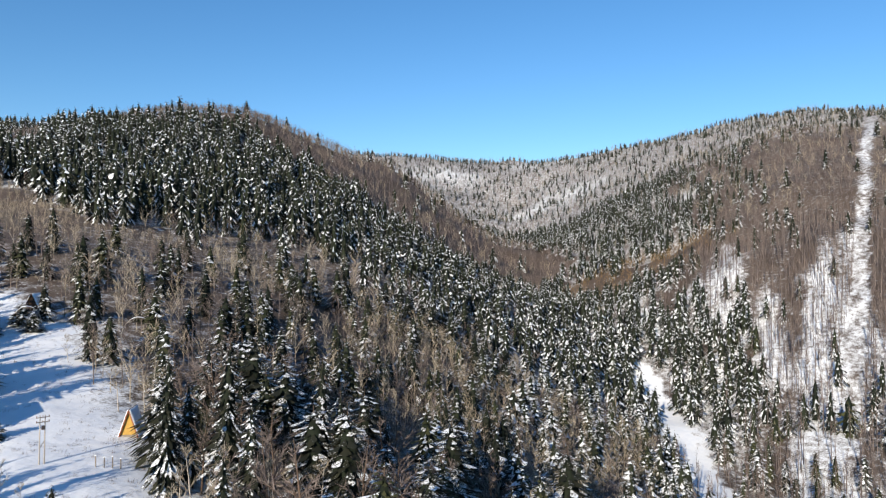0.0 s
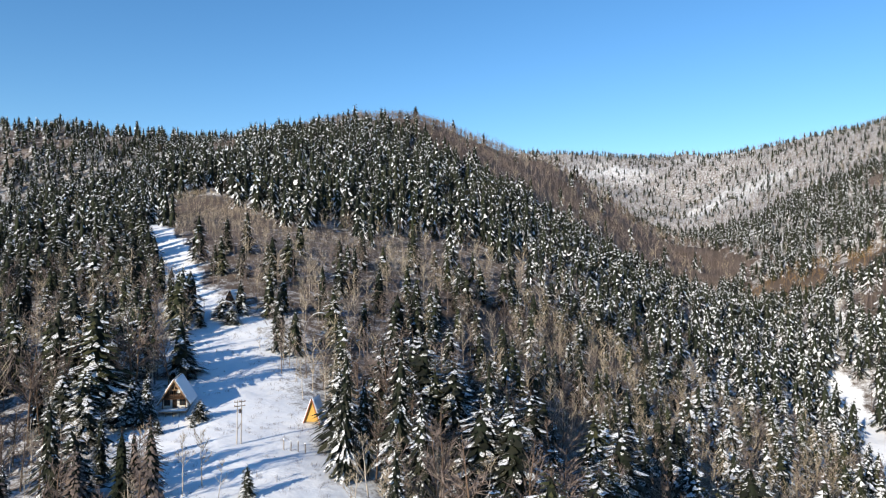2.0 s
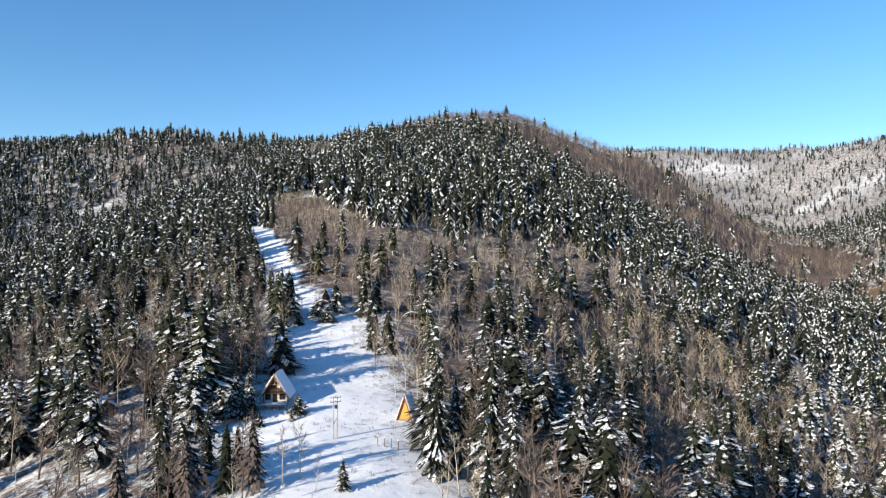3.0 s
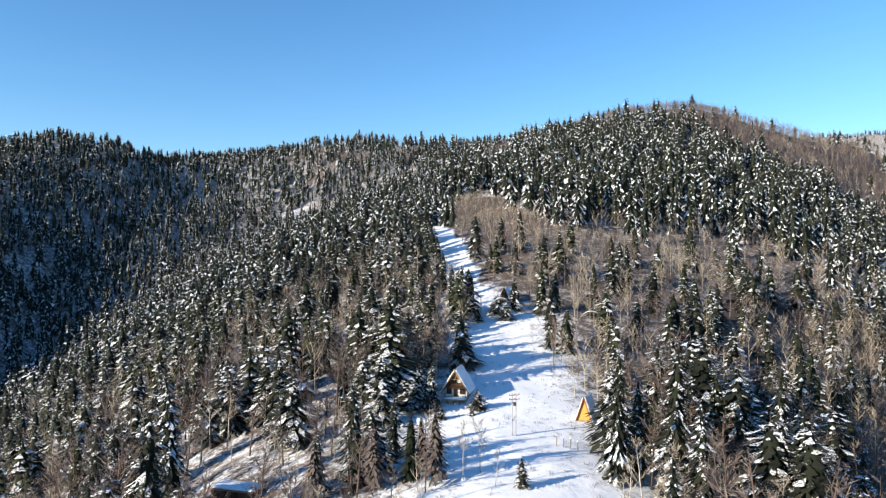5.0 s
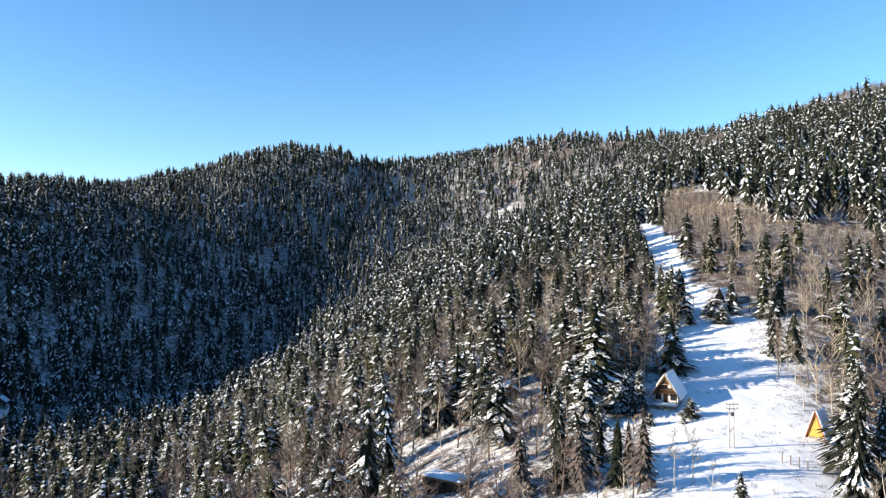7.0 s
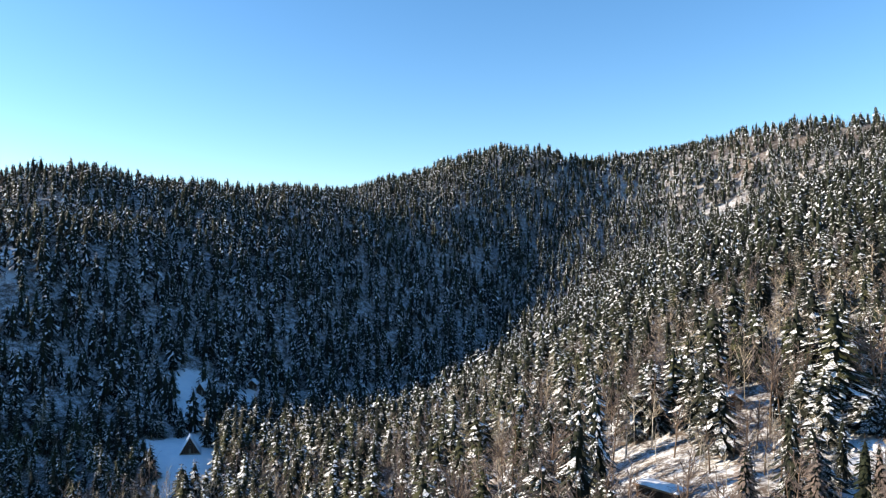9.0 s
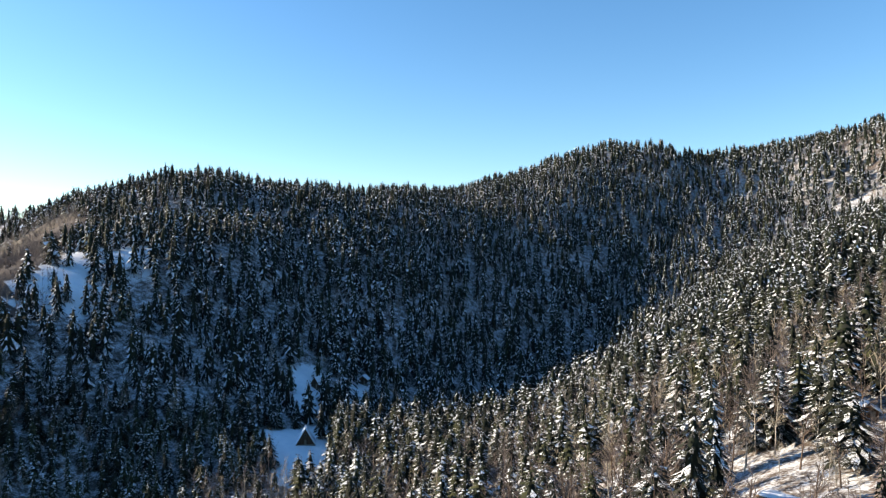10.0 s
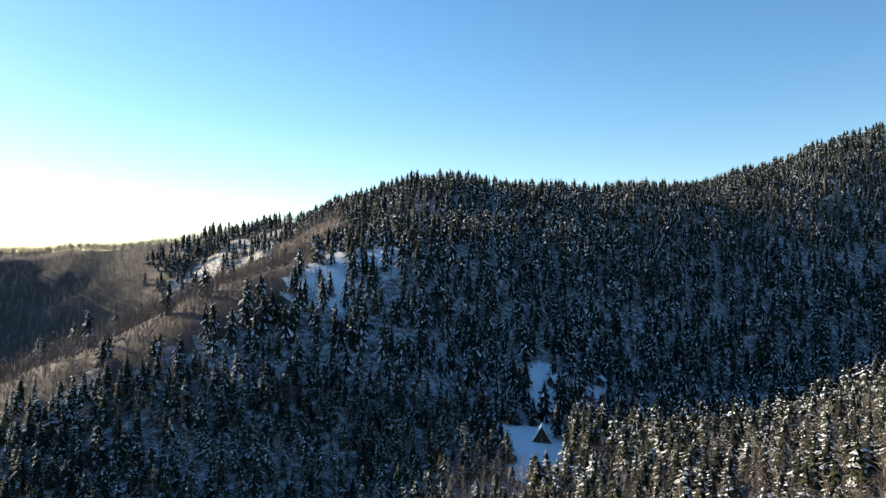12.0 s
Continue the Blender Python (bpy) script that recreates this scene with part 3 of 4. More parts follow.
# Places kept free of scattered trees: houses, poles and the trees set one by one.
KEEP_CLEAR = [(8, 141, 7), (43, 187, 7), (41, 178, 5), (39, 168, 5), (2, 127, 8), (6, 118, 6), (0, 116, 5), (31, 130, 5), (29, 122, 4), (28, 104, 6), (35, 108, 4), (-9, 102, 4), (-1, 102, 3), (3, 100, 3), (15, 99, 3), (-26, 135, 5), (-23, 149, 6), (-30, 115, 7), (-20, 104, 7), (16, 119, 4), (24, 115, 4), (27, 213, 7), (-28, 108, 6), (-26, 99, 4), (29.5, 115, 4.5), (33, 118, 3)]


def horizon_gap(x, y, top):
    """How far a tree's top lies under the nearer ground, as seen from the middle of the place: above 0 is hidden."""
    gap = np.full(len(x), -1e9)
    for s in np.linspace(0.15, 0.97, 24):
        line = 75.0 + (height(x, y) + top - 75.0) * s
        gap = np.maximum(gap, height(x * s, y * s) + 4 - line)
    return gap


AREAS = [("right hill", 43, 80), ("main hill", 4, 43), ("middle hill", -17, 4), ("lit spur and shaded hill", -40, -17), ("left ridge", -100, -40)]


def plant_woods():
    for k, (area, low, high) in enumerate(AREAS):
        for band, step, near, far in (("mid", 6.3, NEAR_REACH, 310), ("far", 8.5, 310, 900), ("back", 9.6, 900, 1650)):
            if band == "mid" and low < -90:
                step = 5.0
            x, y, r = scatter(step, near, far, low, high, 300 + k * 10 + len(band) + int(near))
            full, con, brown = woods(x, y)
            keep = r.uniform(size=len(x)) < full
            if band != "back" or low < -90:
                x2, y2, r = scatter(step * 0.8 if band == "back" else step * 1.03, near, 1200 if band == "back" else far, low, high, 700 + k * 10 + len(band))
                full2, con2, brown2 = woods(x2, y2)
                az2, d2 = bearing_reach(x2, y2)
                thin = np.where((az2 > 4) & (az2 < 30) & (d2 > 155) & (d2 < 340), 0.45, 1.0)
                keep = np.concatenate([keep, (r.uniform(size=len(x2)) < full2 * thin) & (con2 < np.where(np.hypot(x2, y2) < 520, 0.65, 0.15))])
                x, y, con, brown = np.concatenate([x, x2]), np.concatenate([y, y2]), np.concatenate([con, con2 * 0]), np.concatenate([brown, brown2])
            if band == "mid":
                for px, py, gap in KEEP_CLEAR:
                    keep &= np.hypot(x - px, y - py) > gap
            else:
                hidden = horizon_gap(x, y, 16) > 0
                keep &= ~hidden | (r.uniform(size=len(x)) < 0.08)
            x, y, con, brown = x[keep], y[keep], con[keep], brown[keep]
            is_con = r.uniform(size=len(x)) < con
            az, d = bearing_reach(x, y)
            brush = (inside(x, y, BRUSH) > 0) & ~is_con
            tone = r.uniform(size=len(x))
            ochre = ~is_con & (brown > 1.5)
            stems = ~is_con & ~ochre & (az > 55.5) & (d < 640)
            brownish = ~is_con & ~ochre & ~stems & (tone < brown)
            greyish = ~is_con & ~ochre & ~stems & ~brownish
            conifers = {"mid": MID_CONIFERS, "far": FAR_CONIFERS, "back": BACK_CONIFERS}[band]
            bares = MID_BARES if band == "mid" else FAR_BARES
            olive = is_con & (r.uniform(size=len(x)) < np.where((d < 300) & (az < -12), 0.6, np.where((d < 330) & (con < 0.75), 0.42, 0.07)))
            dark = is_con & ~olive
            # on the middle hill's back the paler needles stand in for haze
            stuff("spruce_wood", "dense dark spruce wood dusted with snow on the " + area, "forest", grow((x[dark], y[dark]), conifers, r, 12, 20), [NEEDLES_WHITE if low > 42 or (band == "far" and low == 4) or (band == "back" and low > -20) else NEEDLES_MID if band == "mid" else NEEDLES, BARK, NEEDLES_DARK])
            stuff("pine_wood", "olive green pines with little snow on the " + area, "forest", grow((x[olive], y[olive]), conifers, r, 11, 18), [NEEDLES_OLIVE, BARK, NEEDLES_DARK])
            stuff("bare_wood", "leafless brown beech wood on the " + area, "forest", grow((x[brownish & ~brush], y[brownish & ~brush]), bares, r, 9, 15), [TWIGS_BROWN])
            stuff("bare_wood", "leafless pale grey wood on the " + area, "forest", grow((x[greyish], y[greyish]), bares, r, 9, 15), [TWIGS_GREY])
            stuff("bare_wood", "leafless ochre larch wood on the " + area, "forest", grow((x[ochre], y[ochre]), bares, r, 9, 14), [TWIGS_OCHRE])
            stuff("bare_wood", "slender straight brown stems over snow on the " + area, "forest", grow((x[stems], y[stems]), SLENDER_BARES, r, 11, 18), [TWIGS_BROWN])
            if band == "far":
                bx, by, r = scatter(3.2, near, 480, low, high, 640 + k)
                thick = (inside(bx, by, BRUSH) > 0) & (open_ground(bx, by) < 0)
                stuff("brushwood", "leafless reddish brush beside the snowy run", "shrubs", grow((bx[thick], by[thick]), BUSHES, r, 2.5, 5.5), [TWIGS_GREY])
            stuff("brushwood", "leafless reddish-brown brush beside the snowy run", "shrubs", grow((x[brush], y[brush]), bares, r, 3.5, 7.5), [TWIGS_BROWN])

    # low leafless scrub over the rounded top
    x, y, r = scatter(5.0, 480, 900, 2, 34, 656)
    top = (inside(x, y, SUMMIT) > 0) & (horizon_gap(x, y, 6) < 0)
    stuff("brushwood", "leafless brown scrub over the rounded hilltop", "shrubs", grow((x[top], y[top]), BUSHES, r, 5, 9), [TWIGS_BROWN])
    x, y, r = scatter(4.0, 300, 620, -100, -60, 657)
    crest = inside(x, y, LEFT_BROWN) > 0
    stuff("brushwood", "leafless brown scrub along the crest of the left spur", "shrubs", grow((x[crest], y[crest]), BUSHES, r, 5, 9), [TWIGS_BROWN])
    # slender stems at the foot of the right hill
    x, y, r = scatter(5.0, 325, 580, 54, 72, 655)
    full, con, brown = woods(x, y)
    keep = (r.uniform(size=len(x)) < 0.75) & (full > 0) & (con < 0.5)
    stuff("bare_wood", "slender brown stems over streaks of snow on the right hill", "forest", grow((x[keep], y[keep]), SLENDER_BARES, r, 10, 17), [TWIGS_BROWN])


plant_woods()


# ---- single trees near by ----
def part(name, data, parent, label=""):
    ob = new(name, data)
    ob.parent = parent
    return tagged(ob, label)


def thing(name, label, category, group=""):
    return tagged(new(name), label, category, group)


def make_conifer(seed, tall, spread, needles, label, foot=0.1, name="spruce_tree", tufts=1.0):
    t = thing(name, label, "tree", "single trees on the near slopes")
    tv, tf = tube([(0, 0, -0.6), (0, 0, tall * 0.3), (0, 0, tall * 0.7), (0, 0, tall * 0.97)], [tall * 0.013, tall * 0.01, tall * 0.006, 0.02], 6)
    part("trunk", mesh_of("trunk", tv, tf, [BARK]), t)
    cv, cf = conifer_crown(seed, tall, spread * 0.97, max(12, int(tall * 1.35 * tufts)), 17, foot, 0.68)
    part("crown", mesh_of("crown", cv, cf, [needles, BARK, NEEDLES_DARK], plain((cv, cf), CORE)[2]), t)
    return t


def make_bare(seed, tall, limbs, twigs, bark, twig, label, bend=0.0, spread=0.24):
    t = thing("birch_tree" if bark == PALE_BARK else "beech_tree", label, "tree", "single trees on the near slopes")
    wood, fine = bare_tree(seed, tall, limbs, twigs, spread, bend, w_twig=0.035)
    part("trunk", mesh_of("trunk", *wood, [bark]), t)
    part("crown", mesh_of("crown", *fine, [twig]), t)
    return t


SET_FIRS = [(16.2, 108, 21.5), (17.8, 112, 17), (15.9, 121, 15), (19, 125, 21), (21.5, 118, 18), (23.5, 122, 20), (25, 116, 17), (27, 130, 19), (22, 136, 20), (36, 112, 13), (42, 112, 11),
            (47, 125, 13), (51, 125, 17), (52.5, 135, 18), (49, 150, 16), (-5, 102.5, 14.5), (-11, 138, 20), (-16.5, 150, 15), (3.9, 163, 8.5), (-2, 175, 14), (0.5, 180, 15),
            (-4.5, 170, 13), (1.2, 196, 13), (-2.4, 150, 9), (-0.8, 146, 7), (0.4, 152, 8), (8.6, 99.5, 5.2), (6.6, 205, 8), (8, 209, 9.5), (7.3, 199, 6), (1.2, 137, 7.2), (0.2, 140, 8.0), (-0.9, 136, 7.5), (-2.6, 143, 9), (-3.6, 106, 11), (-1.9, 112, 9), (-7.9, 104, 10), (-9.9, 128, 17), (-3.0, 128, 12), (-4.4, 134, 13), (0.7, 132, 5.8), (1.5, 133, 5.2), (-0.2, 134, 7.5), (2.0, 128, 2.4), (5.0, 133, 4.2), (4.5, 130, 2.6), (4.2, 222, 5.5), (3.2, 226, 4.5), (5.0, 199, 4), (21.9, 692, 15), (24.2, 712, 9), (23.6, 705, 8), (26.8, 750, 8), (19.2, 690, 7), (20.6, 688, 9)]
SET_BIRCHES = [(1.2, 103, 10), (3.8, 101, 9), (5.2, 104, 9.5), (6.4, 99, 8), (-2.4, 105, 11), (-6.6, 108, 10), (-7.6, 116, 11), (-9.5, 112, 9), (-11.5, 121, 12), (9.5, 178, 9), (12.3, 158, 11), (11.2, 166, 10), (17, 100, 11)]


def plant_single():
    x, y, r = scatter(5.9, 84, NEAR_REACH, -60, 78, 900)
    full, con, brown = woods(x, y)
    keep = r.uniform(size=len(x)) < full
    x, y, con, brown = x[keep], y[keep], con[keep], brown[keep]
    x2, y2, r = scatter(6.4, 84, NEAR_REACH, -60, 78, 901)
    full2, con2, brown2 = woods(x2, y2)
    keep = (r.uniform(size=len(x2)) < full2) & (con2 < 0.65)
    x, y = np.concatenate([x, x2[keep]]), np.concatenate([y, y2[keep]])
    con, brown = np.concatenate([con, con2[keep] * 0]), np.concatenate([brown, brown2[keep]])
    # birches crowd the lower edge of the meadow
    x3, y3, r = scatter(4.6, 93, 122, -19, 1, 902)
    keep = r.uniform(size=len(x3)) < 0.28
    x, y = np.concatenate([x, x3[keep]]), np.concatenate([y, y3[keep]])
    con, brown = np.concatenate([con, np.zeros(keep.sum())]), np.concatenate([brown, np.full(keep.sum(), 0.5)])
    clear = np.ones(len(x), bool)
    for px, py, gap in KEEP_CLEAR:
        clear &= np.hypot(x - px, y - py) > gap
    x, y, con, brown = x[clear], y[clear], con[clear], brown[clear]
    z = height(x, y)
    firs = [make_conifer(200 + k, 18, 4.4 + 0.4 * (k % 3), NEEDLES_NEAR, "tall dark green spruce with snow on its drooping boughs", 0.06 + 0.05 * (k % 3)) for k in range(5)]
    firs += [make_conifer(210, 16, 3.3, NEEDLES_OLIVE, "olive green conifer with little snow on it", 0.1)]
    bares = [make_bare(220 + k, 14, 13, 330, PALE_BARK, TWIGS_GREY, "leafless pale birch with thin upright limbs") for k in range(3)]
    bares += [make_bare(230 + k, 13, 15, 360, BARK, TWIGS_BROWN, "leafless brown beech with a twiggy crown") for k in range(3)]
    thuja = make_conifer(215, 10.5, 2.3, NEEDLES_DARK, "dark columnar conifer without snow", 0.02, tufts=1.9)
    larch = make_conifer(216, 12, 2.4, TWIGS_BROWN, "leafless brown larch with a narrow crown", 0.1, "larch_tree", 1.5)
    used = set()

    def stand(src, px, py, tall, own, wide=1.0):
        s = tall / own
        m = pose(px, py, float(height(px, py)) - 0.2, r.normal(0, 1), r.normal(0, 1), r.uniform(0, 360)) @ Matrix.Diagonal((s * wide, s * wide, s, 1))
        if src.name in used:
            copy_thing(src, m)
        else:
            used.add(src.name)
            src.matrix_basis = m

    for k, (bearing, reach, tall) in enumerate(SET_FIRS):
        px, py, _ = polar(bearing, reach, 0)
        stand(firs[5] if (bearing, reach) in ((36, 112), (23.5, 122)) else firs[k % 5], px, py, tall, 16 if (bearing, reach) in ((36, 112), (23.5, 122)) else 18, 0.62 if k < 2 else 1.7 if tall < 9 else 1.15)
    for k, (bearing, reach, tall) in enumerate(SET_BIRCHES):
        px, py, _ = polar(bearing, reach, 0)
        stand(bares[k % 3], px, py, tall, 14)
    stand(thuja, -0.8, 102.5, 10.5, 10.5)
    for bearing, reach, tall in ((1.6, 100.5, 12), (-3.4, 101, 10), (0.5, 106, 9), (-8.2, 101, 11)):
        stand(larch, *polar(bearing, reach, 0)[:2], tall, 12)
    az, reach = bearing_reach(x, y)
    for i in range(len(x)):
        low_only = -17 < az[i] < 11 and reach[i] < 134
        if r.uniform() < con[i]:
            if low_only:
                continue
            k = 5 if r.uniform() < 0.13 else r.randint(0, 5)
            src, s = firs[k], r.uniform(0.65, 1.2)
        else:
            k = r.randint(0, 3) if r.uniform() > brown[i] else r.randint(3, 6)
            src, s = bares[k], (r.uniform(0.5, 0.68) if az[i] > -3 else r.uniform(0.65, 0.95)) if low_only else r.uniform(0.85, 1.4)
        m = pose(x[i], y[i], z[i] - 0.2, r.normal(0, 1.2), r.normal(0, 1.2), r.uniform(0, 360)) @ Matrix.Diagonal((s * r.uniform(1.0, 1.3), s * r.uniform(1.0, 1.3), s, 1))
        if src.name in used:
            copy_thing(src, m)
        else:
            used.add(src.name)
            src.matrix_basis = m
    print("single trees", len(x))


plant_single()


# ---- timber, plaster and snow on the buildings ----
def board_material(name, dark, light):
    m, n, l, b = material(name, 0.75)
    wide, fine = noise_node(n, l, 2.2, 3, "object"), noise_node(n, l, 26, 3, "object")
    pick = n.new("ShaderNodeObjectInfo").outputs["Random"]
    f = maths(n, l, "ADD", maths(n, l, "MULTIPLY", wide, 0.45), maths(n, l, "ADD", maths(n, l, "MULTIPLY", fine, 0.25), maths(n, l, "MULTIPLY", pick, 0.3)))
    l.new(ramp(n, l, f, [(0.25, dark), (0.75, light)]), b.inputs["Base Color"])
    bump(n, l, b, fine, 0.3, 0.01)
    return m


DARK_WOOD = board_material("dark_stained_boards", (0.035, 0.018, 0.010), (0.11, 0.058, 0.032))
PALE_WOOD = board_material("brown_timber", (0.17, 0.10, 0.055), (0.34, 0.22, 0.13))
YELLOW_WOOD = board_material("yellow_stained_boards", (0.33, 0.19, 0.04), (0.52, 0.32, 0.075))
RED_WOOD = board_material("reddish_barge_board", (0.16, 0.05, 0.03), (0.28, 0.10, 0.05))
GREY_WOOD = board_material("weathered_timber", (0.10, 0.085, 0.07), (0.26, 0.22, 0.18))
POLE_WOOD = board_material("pale_weathered_pole", (0.2, 0.18, 0.16), (0.42, 0.38, 0.33))
PLASTER = grained("white_plaster", (0.5, 0.48, 0.45), (0.68, 0.66, 0.62), 5, 0.85, 0.2, 0.01)
STONE = grained("stone_base", (0.12, 0.11, 0.10), (0.32, 0.30, 0.28), 4, 0.9, 0.6, 0.04)
SHEET = grained("dark_roof_sheet", (0.05, 0.04, 0.038), (0.11, 0.09, 0.085), 6, 0.5, 0.2, 0.01)
ROOF_SNOW = grained("roof_snow", (0.74, 0.77, 0.82), (0.84, 0.85, 0.87), 1.6, 0.7, 0.5, 0.06)
DISH_WHITE = grained("dish_enamel", (0.62, 0.62, 0.6), (0.78, 0.78, 0.76), 8, 0.4, 0.1, 0.004)
STEEL = grained("galvanised_steel", (0.28, 0.29, 0.30), (0.45, 0.46, 0.47), 12, 0.45, 0.1, 0.004)
PORCELAIN = grained("brown_insulator", (0.10, 0.05, 0.03), (0.2, 0.1, 0.06), 10, 0.3, 0.1, 0.004)
PALE_BLUE = grained("pale_blue_surface", (0.20, 0.32, 0.50), (0.36, 0.49, 0.66), 3, 0.55, 0.6, 0.05)


def glass_material():
    m, n, l, b = material("window_glass", 0.06)
    b.inputs["Base Color"].default_value = (0.02, 0.025, 0.03, 1)
    b.inputs["Specular IOR Level"].default_value = 0.6
    fine = noise_node(n, l, 1.2, 2, "object")
    bump(n, l, b, fine, 0.05, 0.02)
    return m


GLASS = glass_material()


def box(bm, x0, x1, y0, y1, z0, z1):
    v = [bm.verts.new(p) for p in ((x0, y0, z0), (x1, y0, z0), (x1, y1, z0), (x0, y1, z0), (x0, y0, z1), (x1, y0, z1), (x1, y1, z1), (x0, y1, z1))]
    for f in ((3, 2, 1, 0), (4, 5, 6, 7), (0, 1, 5, 4), (1, 2, 6, 5), (2, 3, 7, 6), (3, 0, 4, 7)):
        bm.faces.new([v[i] for i in f])


def prism(bm, outline, y0, y1):
    """An outline in the x-z plane drawn out along y."""
    a = [bm.verts.new((x, y0, z)) for x, z in outline]
    b = [bm.verts.new((x, y1, z)) for x, z in outline]
    bm.faces.new(a)
    bm.faces.new(b[::-1])
    for i in range(len(outline)):
        j = (i + 1) % len(outline)
        bm.faces.new((a[i], b[i], b[j], a[j]))


def bar(bm, p, q, w, d):
    """A squared timber from p to q."""
    p, q = Vector(p), Vector(q)
    up = (q - p).normalized()
    side = up.cross(Vector((0, 1, 0)) if abs(up.y) < 0.9 else Vector((1, 0, 0))).normalized()
    other = up.cross(side)
    ends = []
    for c in (p, q):
        ends.append([bm.verts.new(c + side * a * w / 2 + other * b * d / 2) for a, b in ((-1, -1), (1, -1), (1, 1), (-1, 1))])
    bm.faces.new(ends[0][::-1])
    bm.faces.new(ends[1])
    for i in range(4):
        j = (i + 1) % 4
        bm.faces.new((ends[0][i], ends[0][j], ends[1][j], ends[1][i]))


def mesh(name, mat, shape, soften=0.0):
    """A mesh out of a function that fills a bmesh, with edges slightly rounded."""
    bm = bmesh.new()
    shape(bm)
    bmesh.ops.recalc_face_normals(bm, faces=bm.faces)
    if soften:
        bmesh.ops.bevel(bm, geom=bm.edges, offset=soften, segments=1, affect="EDGES", clamp_overlap=True)
    me = bpy.data.meshes.new(name)
    bm.to_mesh(me)
    bm.free()
    me.materials.append(mat)
    return me


def snow_slab(name, corners, thick, seed, nu=14, nv=10):
    """A soft, uneven quilt of snow over the four corners of a roof plane, thin at its rim."""
    r = np.random.RandomState(seed)
    a, b, c, d = [np.array(p, float) for p in corners]
    normal = np.cross(b - a, d - a)
    normal /= np.linalg.norm(normal)
    if normal[2] < 0:
        normal = -normal
    lumps = r.uniform(0.75, 1.25, (nv + 1, nu + 1))
    v, f = [], []
    for j in range(nv + 1):
        for i in range(nu + 1):
            s, t = i / nu, j / nv
            rim = min(1.0, 5 * min(s, 1 - s, t, 1 - t) + 0.35)
            wob = 0.02 * r.normal()
            v.append(a * (1 - s) * (1 - t) + b * s * (1 - t) + c * s * t + d * (1 - s) * t + normal * thick * rim * lumps[j, i] + (b - a) * wob * (0 < i < nu) / nu)
    n = len(v)
    v += [a * (1 - s) * (1 - t) + b * s * (1 - t) + c * s * t + d * (1 - s) * t for j in range(nv + 1) for i in range(nu + 1) for s, t in [(i / nu, j / nv)]]
    for j in range(nv):
        for i in range(nu):
            k = j * (nu + 1) + i
            f += [(k, k + 1, k + nu + 2), (k, k + nu + 2, k + nu + 1)]
    rim = [i for i in range(nu + 1)] + [j * (nu + 1) + nu for j in range(1, nv + 1)] + [nv * (nu + 1) + i for i in range(nu - 1, -1, -1)] + [j * (nu + 1) for j in range(nv - 1, 0, -1)]
    for p, q in zip(rim, rim[1:] + rim[:1]):
        f += [(p, n + p, n + q), (p, n + q, q)]
    me = mesh_of(name, np.array(v), np.array(f), [ROOF_SNOW])
    me.polygons.foreach_set("use_smooth", np.ones(len(f), bool))
    return me


def window(parent, x, y, z, w, h, frame_mat, name="window"):
    """A framed pane in a wall that faces -y."""
    win = part(name, mesh("window_frame", frame_mat, lambda bm: (box(bm, x - w / 2, x + w / 2, y - 0.05, y + 0.03, z, z + 0.08), box(bm, x - w / 2, x + w / 2, y - 0.05, y + 0.03, z + h - 0.08, z + h), box(bm, x - w / 2, x - w / 2 + 0.08, y - 0.05, y + 0.03, z + 0.08, z + h - 0.08), box(bm, x + w / 2 - 0.08, x + w / 2, y - 0.05, y + 0.03, z + 0.08, z + h - 0.08), box(bm, x - 0.03, x + 0.03, y - 0.05, y + 0.03, z + 0.08, z + h - 0.08))), parent)
    part("pane", mesh("pane", GLASS, lambda bm: (box(bm, x - w / 2 + 0.08, x - 0.03, y - 0.02, y + 0.0, z + 0.08, z + h - 0.08), box(bm, x + 0.03, x + w / 2 - 0.08, y - 0.02, y + 0.0, z + 0.08, z + h - 0.08))), win)
    return win


def gable_boards(parent, name, half, z0, apex, y, mat, count, thick=0.05, eave=None):
    """Upright boards that fill a gable triangle above z0."""
    step = 2 * half / count
    for k in range(count):
        x0, x1 = -half + k * step + 0.012, -half + (k + 1) * step - 0.012
        top = lambda x: z0 + (apex - z0) * (1 - abs(x) / half)
        mid = [(0.0, top(0.0))] if x0 < 0 < x1 else []
        outline = [(x0, z0), (x1, z0), (x1, max(top(x1), z0 + 0.02)), *mid, (x0, max(top(x0), z0 + 0.02))]
        part(name, mesh(name, mat, lambda bm: prism(bm, outline, y - thick, y)), parent)


